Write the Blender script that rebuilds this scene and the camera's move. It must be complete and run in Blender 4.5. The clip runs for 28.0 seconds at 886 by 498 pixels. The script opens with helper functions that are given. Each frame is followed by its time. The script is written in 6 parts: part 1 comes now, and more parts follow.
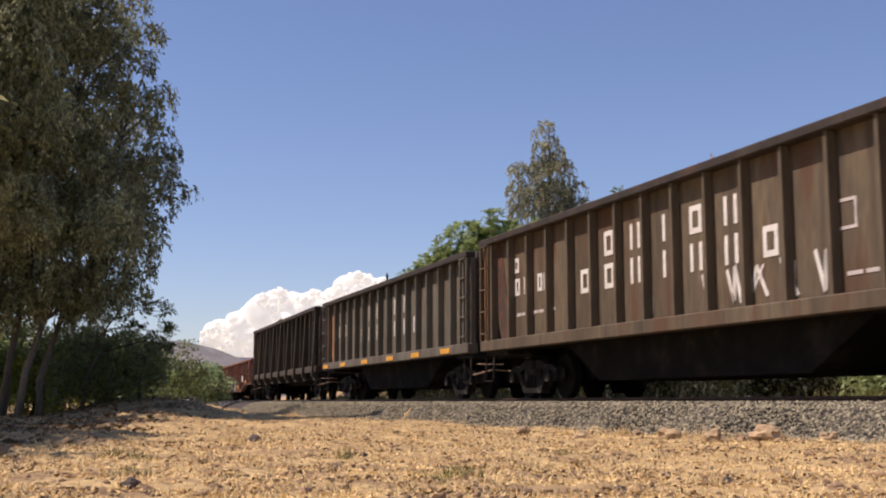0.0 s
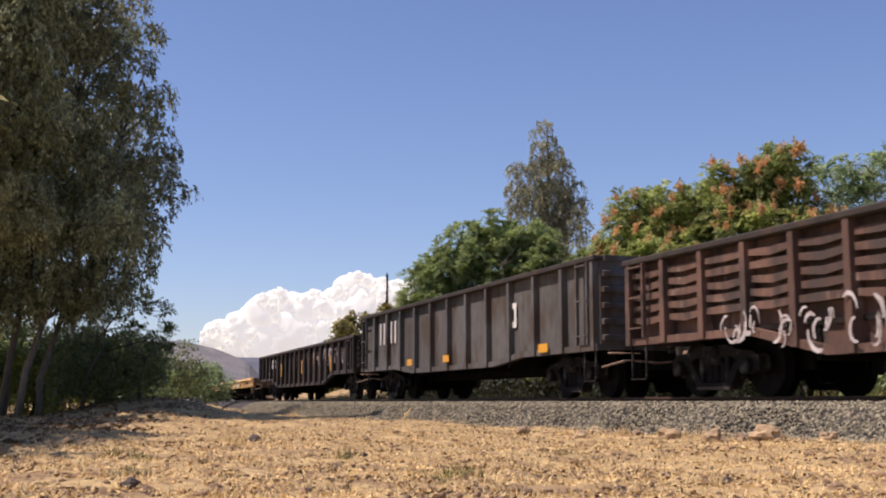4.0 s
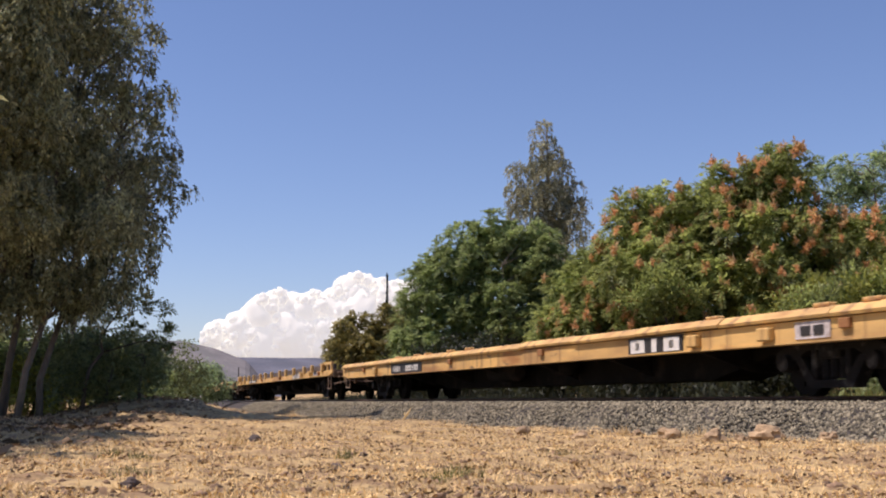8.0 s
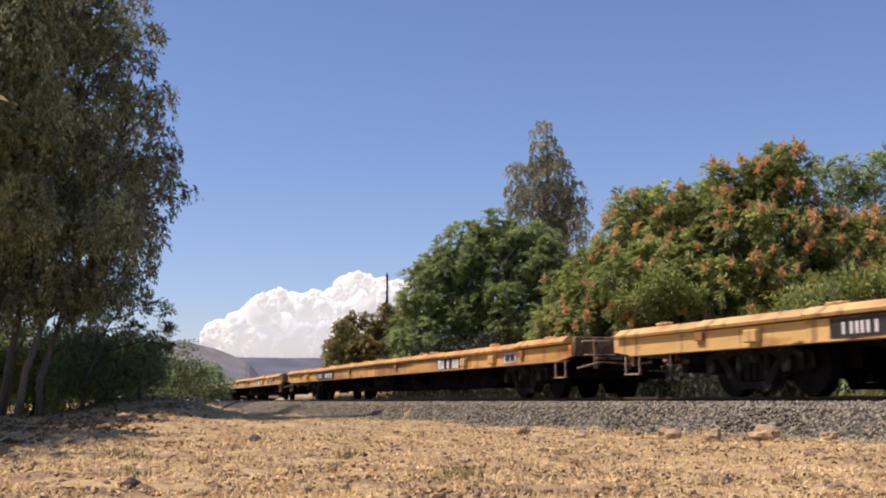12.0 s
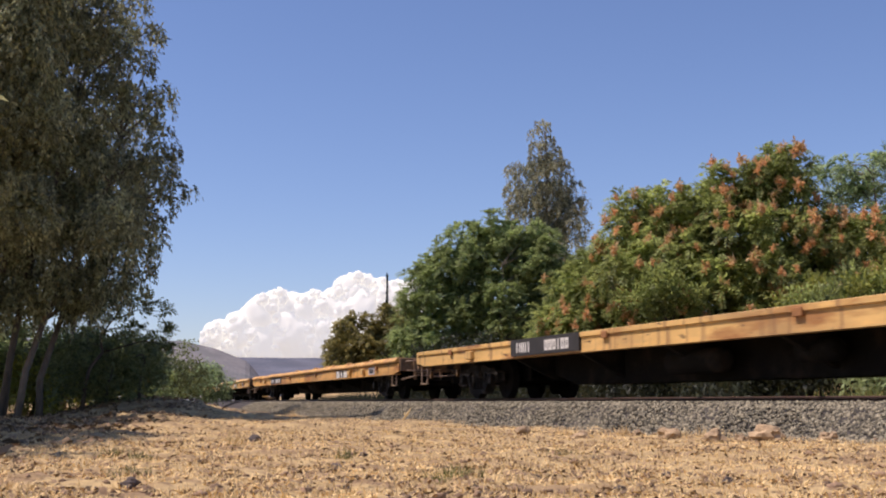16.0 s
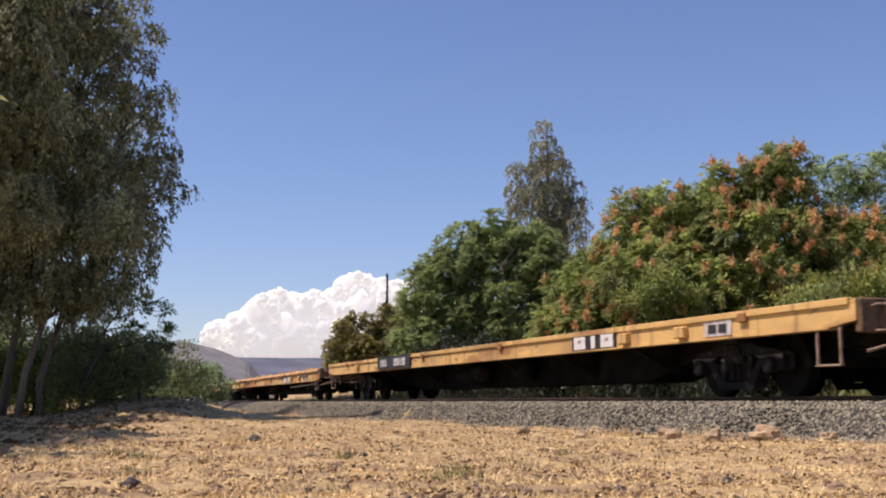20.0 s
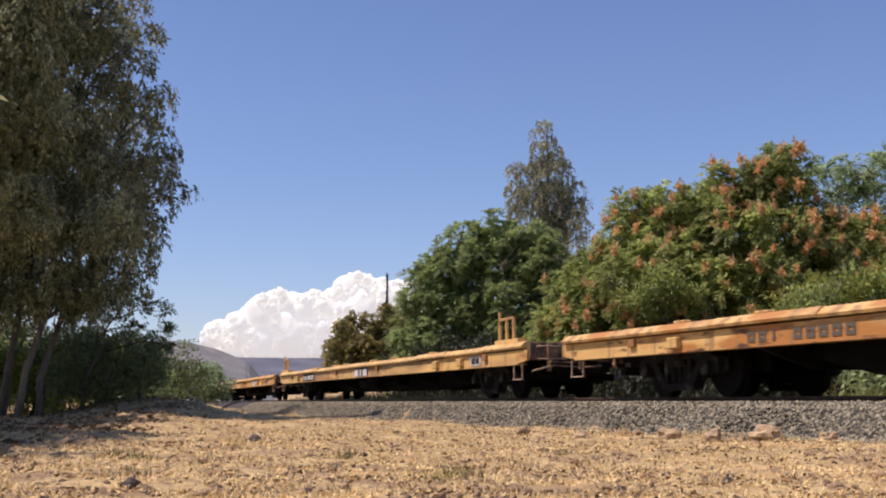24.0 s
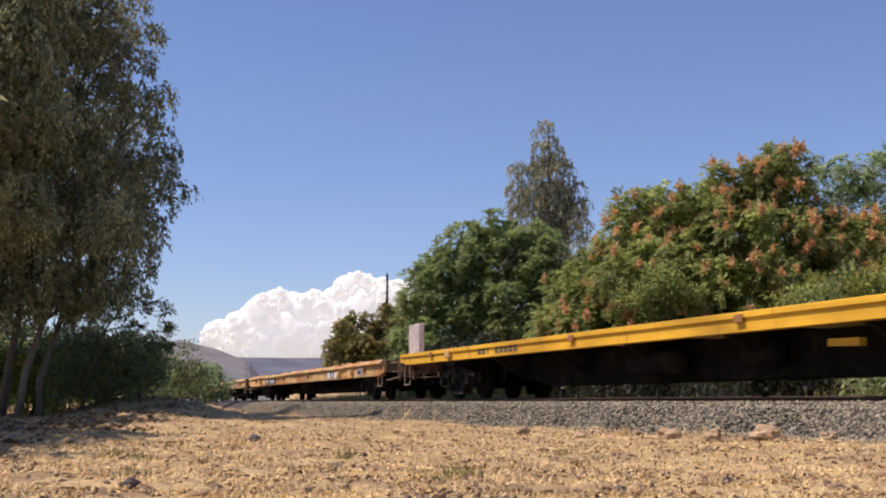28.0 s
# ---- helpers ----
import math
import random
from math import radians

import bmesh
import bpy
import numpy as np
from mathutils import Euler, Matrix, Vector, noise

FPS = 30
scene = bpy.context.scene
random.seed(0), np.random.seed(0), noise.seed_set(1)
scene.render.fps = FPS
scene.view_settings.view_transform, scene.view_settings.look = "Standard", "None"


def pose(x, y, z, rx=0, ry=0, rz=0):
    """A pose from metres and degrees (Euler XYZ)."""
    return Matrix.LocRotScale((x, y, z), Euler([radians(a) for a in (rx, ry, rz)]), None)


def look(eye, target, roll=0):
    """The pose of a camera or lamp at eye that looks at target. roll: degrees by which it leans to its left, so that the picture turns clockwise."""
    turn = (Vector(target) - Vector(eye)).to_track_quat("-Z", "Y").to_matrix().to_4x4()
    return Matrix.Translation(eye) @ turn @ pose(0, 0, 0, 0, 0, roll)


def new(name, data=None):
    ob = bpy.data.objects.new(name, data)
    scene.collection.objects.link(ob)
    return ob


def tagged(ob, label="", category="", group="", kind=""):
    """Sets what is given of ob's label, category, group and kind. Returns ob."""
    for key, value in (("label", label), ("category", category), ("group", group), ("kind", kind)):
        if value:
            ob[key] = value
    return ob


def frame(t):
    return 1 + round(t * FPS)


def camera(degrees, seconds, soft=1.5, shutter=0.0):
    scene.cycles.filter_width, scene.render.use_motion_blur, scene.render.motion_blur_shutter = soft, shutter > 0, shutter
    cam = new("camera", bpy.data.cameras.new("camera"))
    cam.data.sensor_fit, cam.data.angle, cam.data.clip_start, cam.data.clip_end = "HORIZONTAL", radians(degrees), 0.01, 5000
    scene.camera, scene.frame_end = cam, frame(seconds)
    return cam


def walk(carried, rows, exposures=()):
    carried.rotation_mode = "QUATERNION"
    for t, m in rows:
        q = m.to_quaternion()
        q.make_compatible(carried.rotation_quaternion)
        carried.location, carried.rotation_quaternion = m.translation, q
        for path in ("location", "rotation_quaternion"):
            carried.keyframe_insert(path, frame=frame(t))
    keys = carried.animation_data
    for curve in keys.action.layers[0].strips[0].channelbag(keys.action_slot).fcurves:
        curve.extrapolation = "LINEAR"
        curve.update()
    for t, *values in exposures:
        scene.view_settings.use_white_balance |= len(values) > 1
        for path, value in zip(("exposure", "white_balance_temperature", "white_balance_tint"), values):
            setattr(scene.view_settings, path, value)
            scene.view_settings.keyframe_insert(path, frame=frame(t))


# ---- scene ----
# Camera: it stands still, low beside the line.
EYE_Z = 0.45
TURN, TILT = 20.22, 7.37          # degrees right of the line's far direction, degrees upward
cam = camera(41.15, 28.0, soft=2.0, shutter=0.08)
AIM = (-math.cos(radians(TURN)) * math.cos(radians(TILT)), math.sin(radians(TURN)) * math.cos(radians(TILT)),
       EYE_Z + math.sin(radians(TILT)))
STAND = look((0, 0, EYE_Z), AIM)
walk(cam, [(0.0, STAND), (28.0, STAND)],
     [(0.0, 0.02, 6620, 28), (1.0, 0.09, 6580, 28), (1.5, 0.12, 6550, 28), (2.1, 0.12, 6500, 28), (2.8, 0.08, 6450, 28), (3.5, 0.06, 6420, 28), (6.0, 0.0, 6330, 28), (8.0, 0.0, 6300, 28), (12.0, 0.0, 6260, 28), (28.0, 0.0, 6260, 28)])

# Sky and sun.
SUN_WAY = Vector((-0.13, -0.49, 0.86)).normalized()      # towards the sun
world = bpy.data.worlds.new("sky")
scene.world = world
world.use_nodes = True
wn = world.node_tree.nodes
sky = wn.new("ShaderNodeTexSky")
sky.sky_type, sky.sun_disc = "NISHITA", False
sky.sun_elevation = math.asin(SUN_WAY.z)
sky.sun_rotation = math.atan2(SUN_WAY.x, SUN_WAY.y)
sky.air_density, sky.dust_density, sky.ozone_density = 1.0, 0.3, 5.0
world.node_tree.links.new(sky.outputs[0], wn["Background"].inputs[0])
wn["Background"].inputs[1].default_value = 0.116
sun = new("sun", bpy.data.lights.new("sun", "SUN"))
sun.data.energy, sun.data.angle, sun.data.color = 5.0, radians(0.5), (1.0, 0.91, 0.75)
sun.matrix_world = look((0, 0, 60), Vector((0, 0, 60)) - SUN_WAY)

# The line: straight beside the camera, then a wide curve. s runs from the camera's foot point back along the train.
TRACK_Y, RADIUS, RAIL_Z = 10.69, 794.0, 0.523
SPEED = 18.8


def on_line(s, side=0.0, z=0.0):
    """The pose on the track at s, side metres to the far side of its middle, z above the rail heads."""
    if s <= 0:
        return pose(-s, TRACK_Y + side, RAIL_Z + z)
    a = s / RADIUS
    return pose(-(RADIUS - side) * math.sin(a), TRACK_Y + RADIUS - (RADIUS - side) * math.cos(a), RAIL_Z + z, 0, 0, -math.degrees(a))


def from_track(x, y):
    """Metres from the track's middle, negative on the camera's side, and s, for arrays."""
    d = np.where(x > 0, y - TRACK_Y, RADIUS - np.hypot(x, y - TRACK_Y - RADIUS))
    s = np.where(x > 0, -x, RADIUS * np.arctan2(-x, TRACK_Y + RADIUS - y))
    return d, s


def ease(a, b, v):
    u = np.clip((v - a) / (b - a), 0, 1)
    return u * u * (3 - 2 * u)


# ---- materials ----
def surface(name, base, rough=0.7, metal=0.0, vary=(3.0, 0.25), stain=None, bump=(30.0, 0.2), stretch=(1, 1, 1), each=0.0, through_light=0.0, island=0.0, gloss=0.5, streak=None):
    """base: colour. vary: (size per metre, share) of light and dark clouds. stain: (colour, per metre, from, to).
    each / island: how far single pieces differ in brightness."""
    m = bpy.data.materials.new(name)
    m.use_nodes = True
    n, l = m.node_tree.nodes, m.node_tree.links
    b = n["Principled BSDF"]
    b.inputs["Roughness"].default_value, b.inputs["Metallic"].default_value = rough, metal
    b.inputs["Specular IOR Level"].default_value = gloss
    co = n.new("ShaderNodeTexCoord")
    mp = n.new("ShaderNodeMapping")
    mp.inputs["Scale"].default_value = stretch
    l.new(co.outputs["Object"], mp.inputs[0])

    def cloud(scale, detail=5.0):
        t = n.new("ShaderNodeTexNoise")
        t.inputs["Scale"].default_value, t.inputs["Detail"].default_value = scale, detail
        l.new(mp.outputs[0], t.inputs["Vector"])
        return t.outputs["Fac"]

    def blend(kind, fac, a, c):
        x = n.new("ShaderNodeMix")
        x.data_type, x.blend_type, x.clamp_factor = "RGBA", kind, True
        for sock, val in ((x.inputs[0], fac), (x.inputs[6], a), (x.inputs[7], c)):
            if isinstance(val, bpy.types.NodeSocket):
                l.new(val, sock)
            elif isinstance(val, (int, float)):
                sock.default_value = val
            else:
                sock.default_value = (*val, 1)
        return x.outputs[2]

    def remap(v, a, c, lo, hi):
        r = n.new("ShaderNodeMapRange")
        l.new(v, r.inputs[0])
        for i, val in enumerate((a, c, lo, hi)):
            r.inputs[i + 1].default_value = val
        return r.outputs[0]

    def grey(v):
        g = n.new("ShaderNodeCombineColor")
        for i in range(3):
            l.new(v, g.inputs[i])
        return g.outputs[0]

    k = vary[1]
    c = blend("MULTIPLY", 1.0, base, grey(remap(cloud(vary[0]), 0.3, 0.7, 1 - k, 1 + k)))
    c = blend("MULTIPLY", 1.0, c, grey(remap(cloud(vary[0] * 11), 0.3, 0.7, 1 - k * 0.6, 1 + k * 0.6)))
    for tone, size, lo, hi in ([stain] if isinstance(stain, tuple) else stain or ()):
        c = blend("MIX", remap(cloud(size, 8.0), lo, hi, 0.0, 1.0), c, tone)
    if streak:
        run = n.new("ShaderNodeMapping")
        run.inputs["Scale"].default_value = (1, 1, 0.06)
        l.new(co.outputs["Object"], run.inputs[0])
        t = n.new("ShaderNodeTexNoise")
        t.inputs["Scale"].default_value, t.inputs["Detail"].default_value = streak[1], 6.0
        l.new(run.outputs[0], t.inputs["Vector"])
        c = blend("MIX", remap(t.outputs["Fac"], streak[2], streak[3], 0.0, 0.75), c, streak[0])
    if each:
        o = n.new("ShaderNodeObjectInfo")
        c = blend("MULTIPLY", 1.0, c, grey(remap(o.outputs["Random"], 0, 1, 1 - each, 1 + each)))
    if island:
        g = n.new("ShaderNodeNewGeometry")
        c = blend("MULTIPLY", 1.0, c, grey(remap(g.outputs["Random Per Island"], 0, 1, 1 - island, 1 + island)))
    l.new(c, b.inputs["Base Color"])
    if bump[1]:
        p = n.new("ShaderNodeBump")
        p.inputs["Strength"].default_value, p.inputs["Distance"].default_value = bump[1], 0.02
        l.new(cloud(bump[0], 4.0), p.inputs["Height"])
        l.new(p.outputs[0], b.inputs["Normal"])
    if through_light:
        t = n.new("ShaderNodeBsdfTranslucent")
        x = n.new("ShaderNodeMixShader")
        x.inputs[0].default_value = through_light
        l.new(c, t.inputs[0])
        l.new(b.outputs[0], x.inputs[1])
        l.new(t.outputs[0], x.inputs[2])
        l.new(x.outputs[0], n["Material Output"].inputs[0])
    return m


RUST = (0.16, 0.07, 0.035)
M = {
    "soil": surface("dry_straw_soil", (0.475, 0.34, 0.152), 0.95, vary=(0.9, 0.25), stain=[((0.28, 0.18, 0.085), 2.6, 0.45, 0.68), ((0.22, 0.14, 0.068), 9.0, 0.52, 0.68)], bump=(24, 1.0)),
    "straw": surface("straw", (0.73, 0.53, 0.24), 0.8, vary=(0.7, 0.25), bump=(60, 0.0), island=0.36),
    "weed": surface("green_weed", (0.16, 0.17, 0.05), 0.8, bump=(60, 0.0), island=0.4, through_light=0.3),
    "litter": surface("fallen_leaf_litter", (0.215, 0.14, 0.075), 0.85, vary=(5, 0.3), bump=(30, 0), island=0.7),
    "dead_leaf": surface("dark_dead_leaf", (0.19, 0.125, 0.066), 0.85, vary=(3, 0.3), bump=(30, 0), island=0.6),
    "clod": surface("clod", (0.24, 0.155, 0.09), 0.95, vary=(6, 0.3), bump=(50, 0.6), island=0.35),
    "rock": surface("tan_rock", (0.37, 0.26, 0.145), 0.9, vary=(7, 0.3), bump=(30, 0.6), each=0.2),
    "dark_rock": surface("dark_rock", (0.1, 0.075, 0.06), 0.9, vary=(7, 0.3), bump=(30, 0.6), each=0.3),
    # bed much darker than its stones: shade of the gaps painted in
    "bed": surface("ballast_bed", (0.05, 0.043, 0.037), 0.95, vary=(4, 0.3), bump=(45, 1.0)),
    "ballast": surface("ballast_stone", (0.185, 0.163, 0.108), 0.9, vary=(5, 0.2), bump=(40, 0.2), island=0.92),
    "rail": surface("rail_steel", (0.1, 0.06, 0.045), 0.55, 0.5, vary=(2, 0.3), bump=(60, 0.2)),
    "tie": surface("tie_wood", (0.1, 0.07, 0.05), 0.9, vary=(5, 0.3), bump=(40, 0.5), each=0.3),
    # dark underframe paint, blackened further to hold the shade beneath the cars
    "black": surface("black_paint_and_shade", (0.013, 0.012, 0.0105), 0.9, 0.0, gloss=0.12, vary=(2, 0.4), stain=((0.042, 0.032, 0.024), 2.0, 0.55, 0.78)),
    "scuff": surface("rubbed_pale_paint", (0.125, 0.108, 0.082), 0.8, vary=(5, 0.4), stain=((0.075, 0.06, 0.04), 4.0, 0.4, 0.6)),
    "end_dirt": surface("grimy_rusted_end_paint", (0.2, 0.115, 0.055), 0.85, vary=(2.5, 0.4), stain=[((0.4, 0.25, 0.1), 3.0, 0.54, 0.66), ((0.05, 0.035, 0.025), 4.0, 0.48, 0.62)]),
    "lever": surface("dusty_rusted_bar", (0.34, 0.24, 0.16), 0.8, vary=(6, 0.3), stain=((0.16, 0.08, 0.045), 5.0, 0.5, 0.7)),
    "hose": surface("dusty_grey_rubber", (0.11, 0.1, 0.09), 0.8, vary=(6, 0.3)),
    "truck": surface("grimy_cast_steel", (0.015, 0.013, 0.0115), 0.8, 0.0, gloss=0.2, vary=(4, 0.4), stain=((0.12, 0.108, 0.092), 3.0, 0.56, 0.7)),
    "wheel": surface("wheel_steel", (0.012, 0.0105, 0.0095), 0.8, 0.0, gloss=0.15, vary=(5, 0.3)),
    "white": surface("white_stencil_paint", (0.72, 0.7, 0.64), 0.7, vary=(6, 0.15), stain=((0.3, 0.25, 0.2), 4.0, 0.55, 0.8), bump=(30, 0)),
    "panel": surface("black_paint_panel", (0.03, 0.028, 0.027), 0.6, vary=(3, 0.3), bump=(30, 0)),
    "graf": surface("pale_spray_paint", (0.55, 0.5, 0.47), 0.7, vary=(8, 0.25), stain=((0.25, 0.17, 0.13), 5.0, 0.5, 0.8), bump=(30, 0)),
    "amber": surface("amber_reflector", (0.75, 0.36, 0.03), 0.5, vary=(6, 0.15), bump=(30, 0)),
    "gon_brown": surface("weathered_brown_gondola_paint", (0.116, 0.088, 0.053), 0.75, vary=(1.1, 0.4), stain=((0.1, 0.052, 0.026), 2.2, 0.5, 0.64), stretch=(1, 1, 0.22), streak=((0.06, 0.044, 0.028), 3.0, 0.52, 0.68)),
    "gon_grey": surface("weathered_grey_gondola_paint", (0.135, 0.12, 0.088), 0.75, vary=(1.1, 0.35), stain=((0.1, 0.068, 0.045), 2.2, 0.52, 0.66), stretch=(1, 1, 0.22), streak=((0.06, 0.05, 0.04), 3.0, 0.5, 0.7)),
    "gon_dark": surface("dark_brown_gondola_paint", (0.057, 0.0435, 0.026), 0.75, vary=(1.1, 0.35), stain=((0.042, 0.03, 0.024), 2.4, 0.5, 0.62), stretch=(1, 1, 0.22), streak=((0.1, 0.082, 0.052), 3.0, 0.58, 0.72)),
    "gon_black": surface("sooty_black_brown_gondola_paint", (0.037, 0.028, 0.021), 0.75, vary=(1.1, 0.4), stain=[((0.06, 0.036, 0.024), 1.6, 0.52, 0.66), ((0.022, 0.018, 0.015), 3.0, 0.5, 0.64)], stretch=(1, 1, 0.3)),
    "gon_red": surface("oxide_red_gondola_paint", (0.2, 0.075, 0.042), 0.75, vary=(0.9, 0.35), stain=[((0.12, 0.058, 0.04), 2.2, 0.5, 0.62), ((0.3, 0.17, 0.12), 6.0, 0.6, 0.74)], stretch=(1, 1, 0.4)),
    "gon_maroon": surface("dull_maroon_gondola_paint", (0.135, 0.075, 0.052), 0.8, vary=(0.9, 0.35), stain=[((0.065, 0.045, 0.036), 2.2, 0.47, 0.6), ((0.24, 0.17, 0.13), 6.0, 0.62, 0.74)], stretch=(1, 1, 0.4)),
    "gon_slate": surface("slate_grey_gondola_paint", (0.1, 0.095, 0.088), 0.75, vary=(0.9, 0.3), stain=((0.07, 0.05, 0.035), 2.2, 0.49, 0.62), stretch=(1, 1, 0.4)),
    "slope_rust": surface("rusted_orange_sheet", (0.33, 0.15, 0.05), 0.85, vary=(2.0, 0.3), stain=(RUST, 2.5, 0.45, 0.7)),
    # dark tone for ends and recessed deck: their shade is in the colour
    "shade_end": surface("end_sheet_painted_shade", (0.1, 0.075, 0.06), 0.8, vary=(2.0, 0.3)),
    "rust_patch": surface("rubbed_rust_paint", (0.11, 0.042, 0.024), 0.8, vary=(1.5, 0.35), stain=((0.05, 0.036, 0.026), 3.5, 0.42, 0.6)),
    # top chords' shadowed look as colour; also the paint of the black patches
    "rim": surface("rim_shade_and_patch_paint", (0.034, 0.026, 0.02), 0.85, vary=(2.0, 0.35), stain=((0.08, 0.04, 0.022), 2.5, 0.55, 0.72)),
    "scrap": surface("scrap_metal", (0.07, 0.05, 0.038), 0.8, vary=(4, 0.4), island=0.5),
}


def flat_paint(name, base, rust, amount):
    return surface(name, base, 0.65, vary=(0.7, 0.12), stain=[((base[0] * 0.62, base[1] * 0.6, base[2] * 0.7), 0.9, 0.5, 0.64), (rust, 1.5, 0.6 - amount, 0.68 - amount), ((0.09, 0.048, 0.028), 7.5, 0.67 - amount * 0.7, 0.76 - amount * 0.7)],
                   stretch=(0.3, 1, 1.3), bump=(25, 0.15), streak=((base[0] * 0.42, base[1] * 0.36, base[2] * 0.45), 4.5, 0.57 - amount * 0.4, 0.68 - amount * 0.4))


M["tan"] = flat_paint("faded_yellow_paint", (0.68, 0.43, 0.145), (0.36, 0.17, 0.055), 0.045)
M["tan_worn"] = flat_paint("rusty_faded_yellow_paint", (0.68, 0.43, 0.15), (0.44, 0.19, 0.045), 0.11)
M["orange"] = flat_paint("orange_yellow_paint", (0.68, 0.38, 0.1), (0.36, 0.15, 0.04), 0.06)
M["yellow"] = flat_paint("bright_yellow_paint", (0.76, 0.43, 0.02), (0.4, 0.18, 0.03), -0.1)


def leaf_mat(name, base, through_light=0.5, island=0.32, vary=(0.35, 0.2)):
    return surface(name, base, 0.6, vary=vary, bump=(30, 0), island=island, through_light=through_light)


LEAF = {
    "gum": leaf_mat("gum_leaf", (0.31, 0.318, 0.168), 0.42, 0.6, (0.9, 0.5)),
    "gum_far": leaf_mat("olive_gum_leaf", (0.35, 0.355, 0.225), 0.5, 0.45, (0.8, 0.4)),
    "dark": leaf_mat("dark_green_leaf", (0.2, 0.235, 0.095), 0.5, 0.45),
    "green": leaf_mat("locust_green_leaf", (0.28, 0.35, 0.13), 0.57, 0.5, (0.8, 0.3)),
    "bright": leaf_mat("yellow_green_leaf", (0.3, 0.315, 0.06)),
    "mid": leaf_mat("mid_green_leaf", (0.31, 0.36, 0.108), 0.56, 0.5, (0.7, 0.4)),
    "blue": leaf_mat("blue_green_leaf", (0.3, 0.385, 0.19), 0.58, 0.45),
    "oak": leaf_mat("olive_oak_leaf", (0.25, 0.225, 0.075), 0.5, 0.5, (0.5, 0.35)),
    "seed": leaf_mat("orange_seed_wing", (0.7, 0.4, 0.175), 0.5, 0.4),
    "seed_pale": leaf_mat("tan_seed_wing", (0.62, 0.41, 0.19), 0.5, 0.4),
    "cypress": leaf_mat("cypress_leaf", (0.025, 0.035, 0.02)),
    # very dark green that stands in for the shade low in the thicket
    "under": leaf_mat("undergrowth_leaf_painted_shade", (0.034, 0.042, 0.018), 0.4, 0.4),
    "grass": leaf_mat("dry_green_grass", (0.14, 0.165, 0.055)),
}
M["bark"] = surface("pale_gum_bark", (0.15, 0.122, 0.092), 0.9, vary=(2, 0.45), stretch=(1, 1, 0.2), bump=(20, 0.5))
M["bark_dark"] = surface("dark_bark", (0.1, 0.075, 0.055), 0.9, vary=(3, 0.35), stretch=(1, 1, 0.2), bump=(20, 0.5))


# ---- building helpers ----
def obj_mesh(name, verts, faces, material=None, smooth=False):
    me = bpy.data.meshes.new(name)
    me.from_pydata(verts, [], faces)
    if material:
        me.materials.append(material)
    if smooth:
        me.shade_smooth()
    return me


def quads_mesh(name, v, k, material, smooth=False):
    """A mesh of many separate faces with k corners each, from an array of corners."""
    me = bpy.data.meshes.new(name)
    count = len(v) // k
    me.vertices.add(len(v))
    me.vertices.foreach_set("co", np.ascontiguousarray(v, dtype=np.float32).ravel())
    me.loops.add(len(v))
    me.loops.foreach_set("vertex_index", np.arange(len(v), dtype=np.int32))
    me.polygons.add(count)
    me.polygons.foreach_set("loop_start", np.arange(count, dtype=np.int32) * k)
    me.polygons.foreach_set("loop_total", np.full(count, k, dtype=np.int32))
    me.update(calc_edges=True)
    me.materials.append(material)
    return me


def solids_mesh(name, base_v, base_f, place, material):
    """A mesh of many copies of one small triangle solid; place: array (n, verts, 3)."""
    n, k = place.shape[0], place.shape[1]
    f = (np.asarray(base_f)[None] + (np.arange(n) * k)[:, None, None]).reshape(-1, 3)
    me = bpy.data.meshes.new(name)
    me.vertices.add(n * k)
    me.vertices.foreach_set("co", np.ascontiguousarray(place, dtype=np.float32).ravel())
    me.loops.add(len(f) * 3)
    me.loops.foreach_set("vertex_index", f.astype(np.int32).ravel())
    me.polygons.add(len(f))
    me.polygons.foreach_set("loop_start", np.arange(len(f), dtype=np.int32) * 3)
    me.polygons.foreach_set("loop_total", np.full(len(f), 3, dtype=np.int32))
    me.update(calc_edges=True)
    me.materials.append(material)
    return me


def part(name, shape, material, parent, label="", at=None):
    """Links a bmesh or a mesh as one part under a thing or a part."""
    if isinstance(shape, bmesh.types.BMesh):
        me = bpy.data.meshes.new(name)
        shape.to_mesh(me)
        shape.free()
    else:
        me = shape
    if material and not me.materials:
        me.materials.append(material)
    ob = new(name, me)
    ob.parent = parent
    if at is not None:
        ob.matrix_local = at
    if label:
        tagged(ob, label)
    return ob


def thing(name, label, category, group="", at=None, kind=""):
    ob = new(name)
    ob.empty_display_size = 0.2
    if at is not None:
        ob.matrix_world = at
    return tagged(ob, label, category, group, kind)


def block(x0, x1, y0, y1, z0, z1, edge=0.0, bm=None):
    bm = bm or bmesh.new()
    m = Matrix.LocRotScale(((x0 + x1) / 2, (y0 + y1) / 2, (z0 + z1) / 2), None, (abs(x1 - x0), abs(y1 - y0), abs(z1 - z0)))
    made = bmesh.ops.create_cube(bm, size=1, matrix=m)
    if edge:
        es = list({e for v in made["verts"] for e in v.link_edges})
        bmesh.ops.bevel(bm, geom=es, offset=edge, segments=1, affect="EDGES")
    return bm


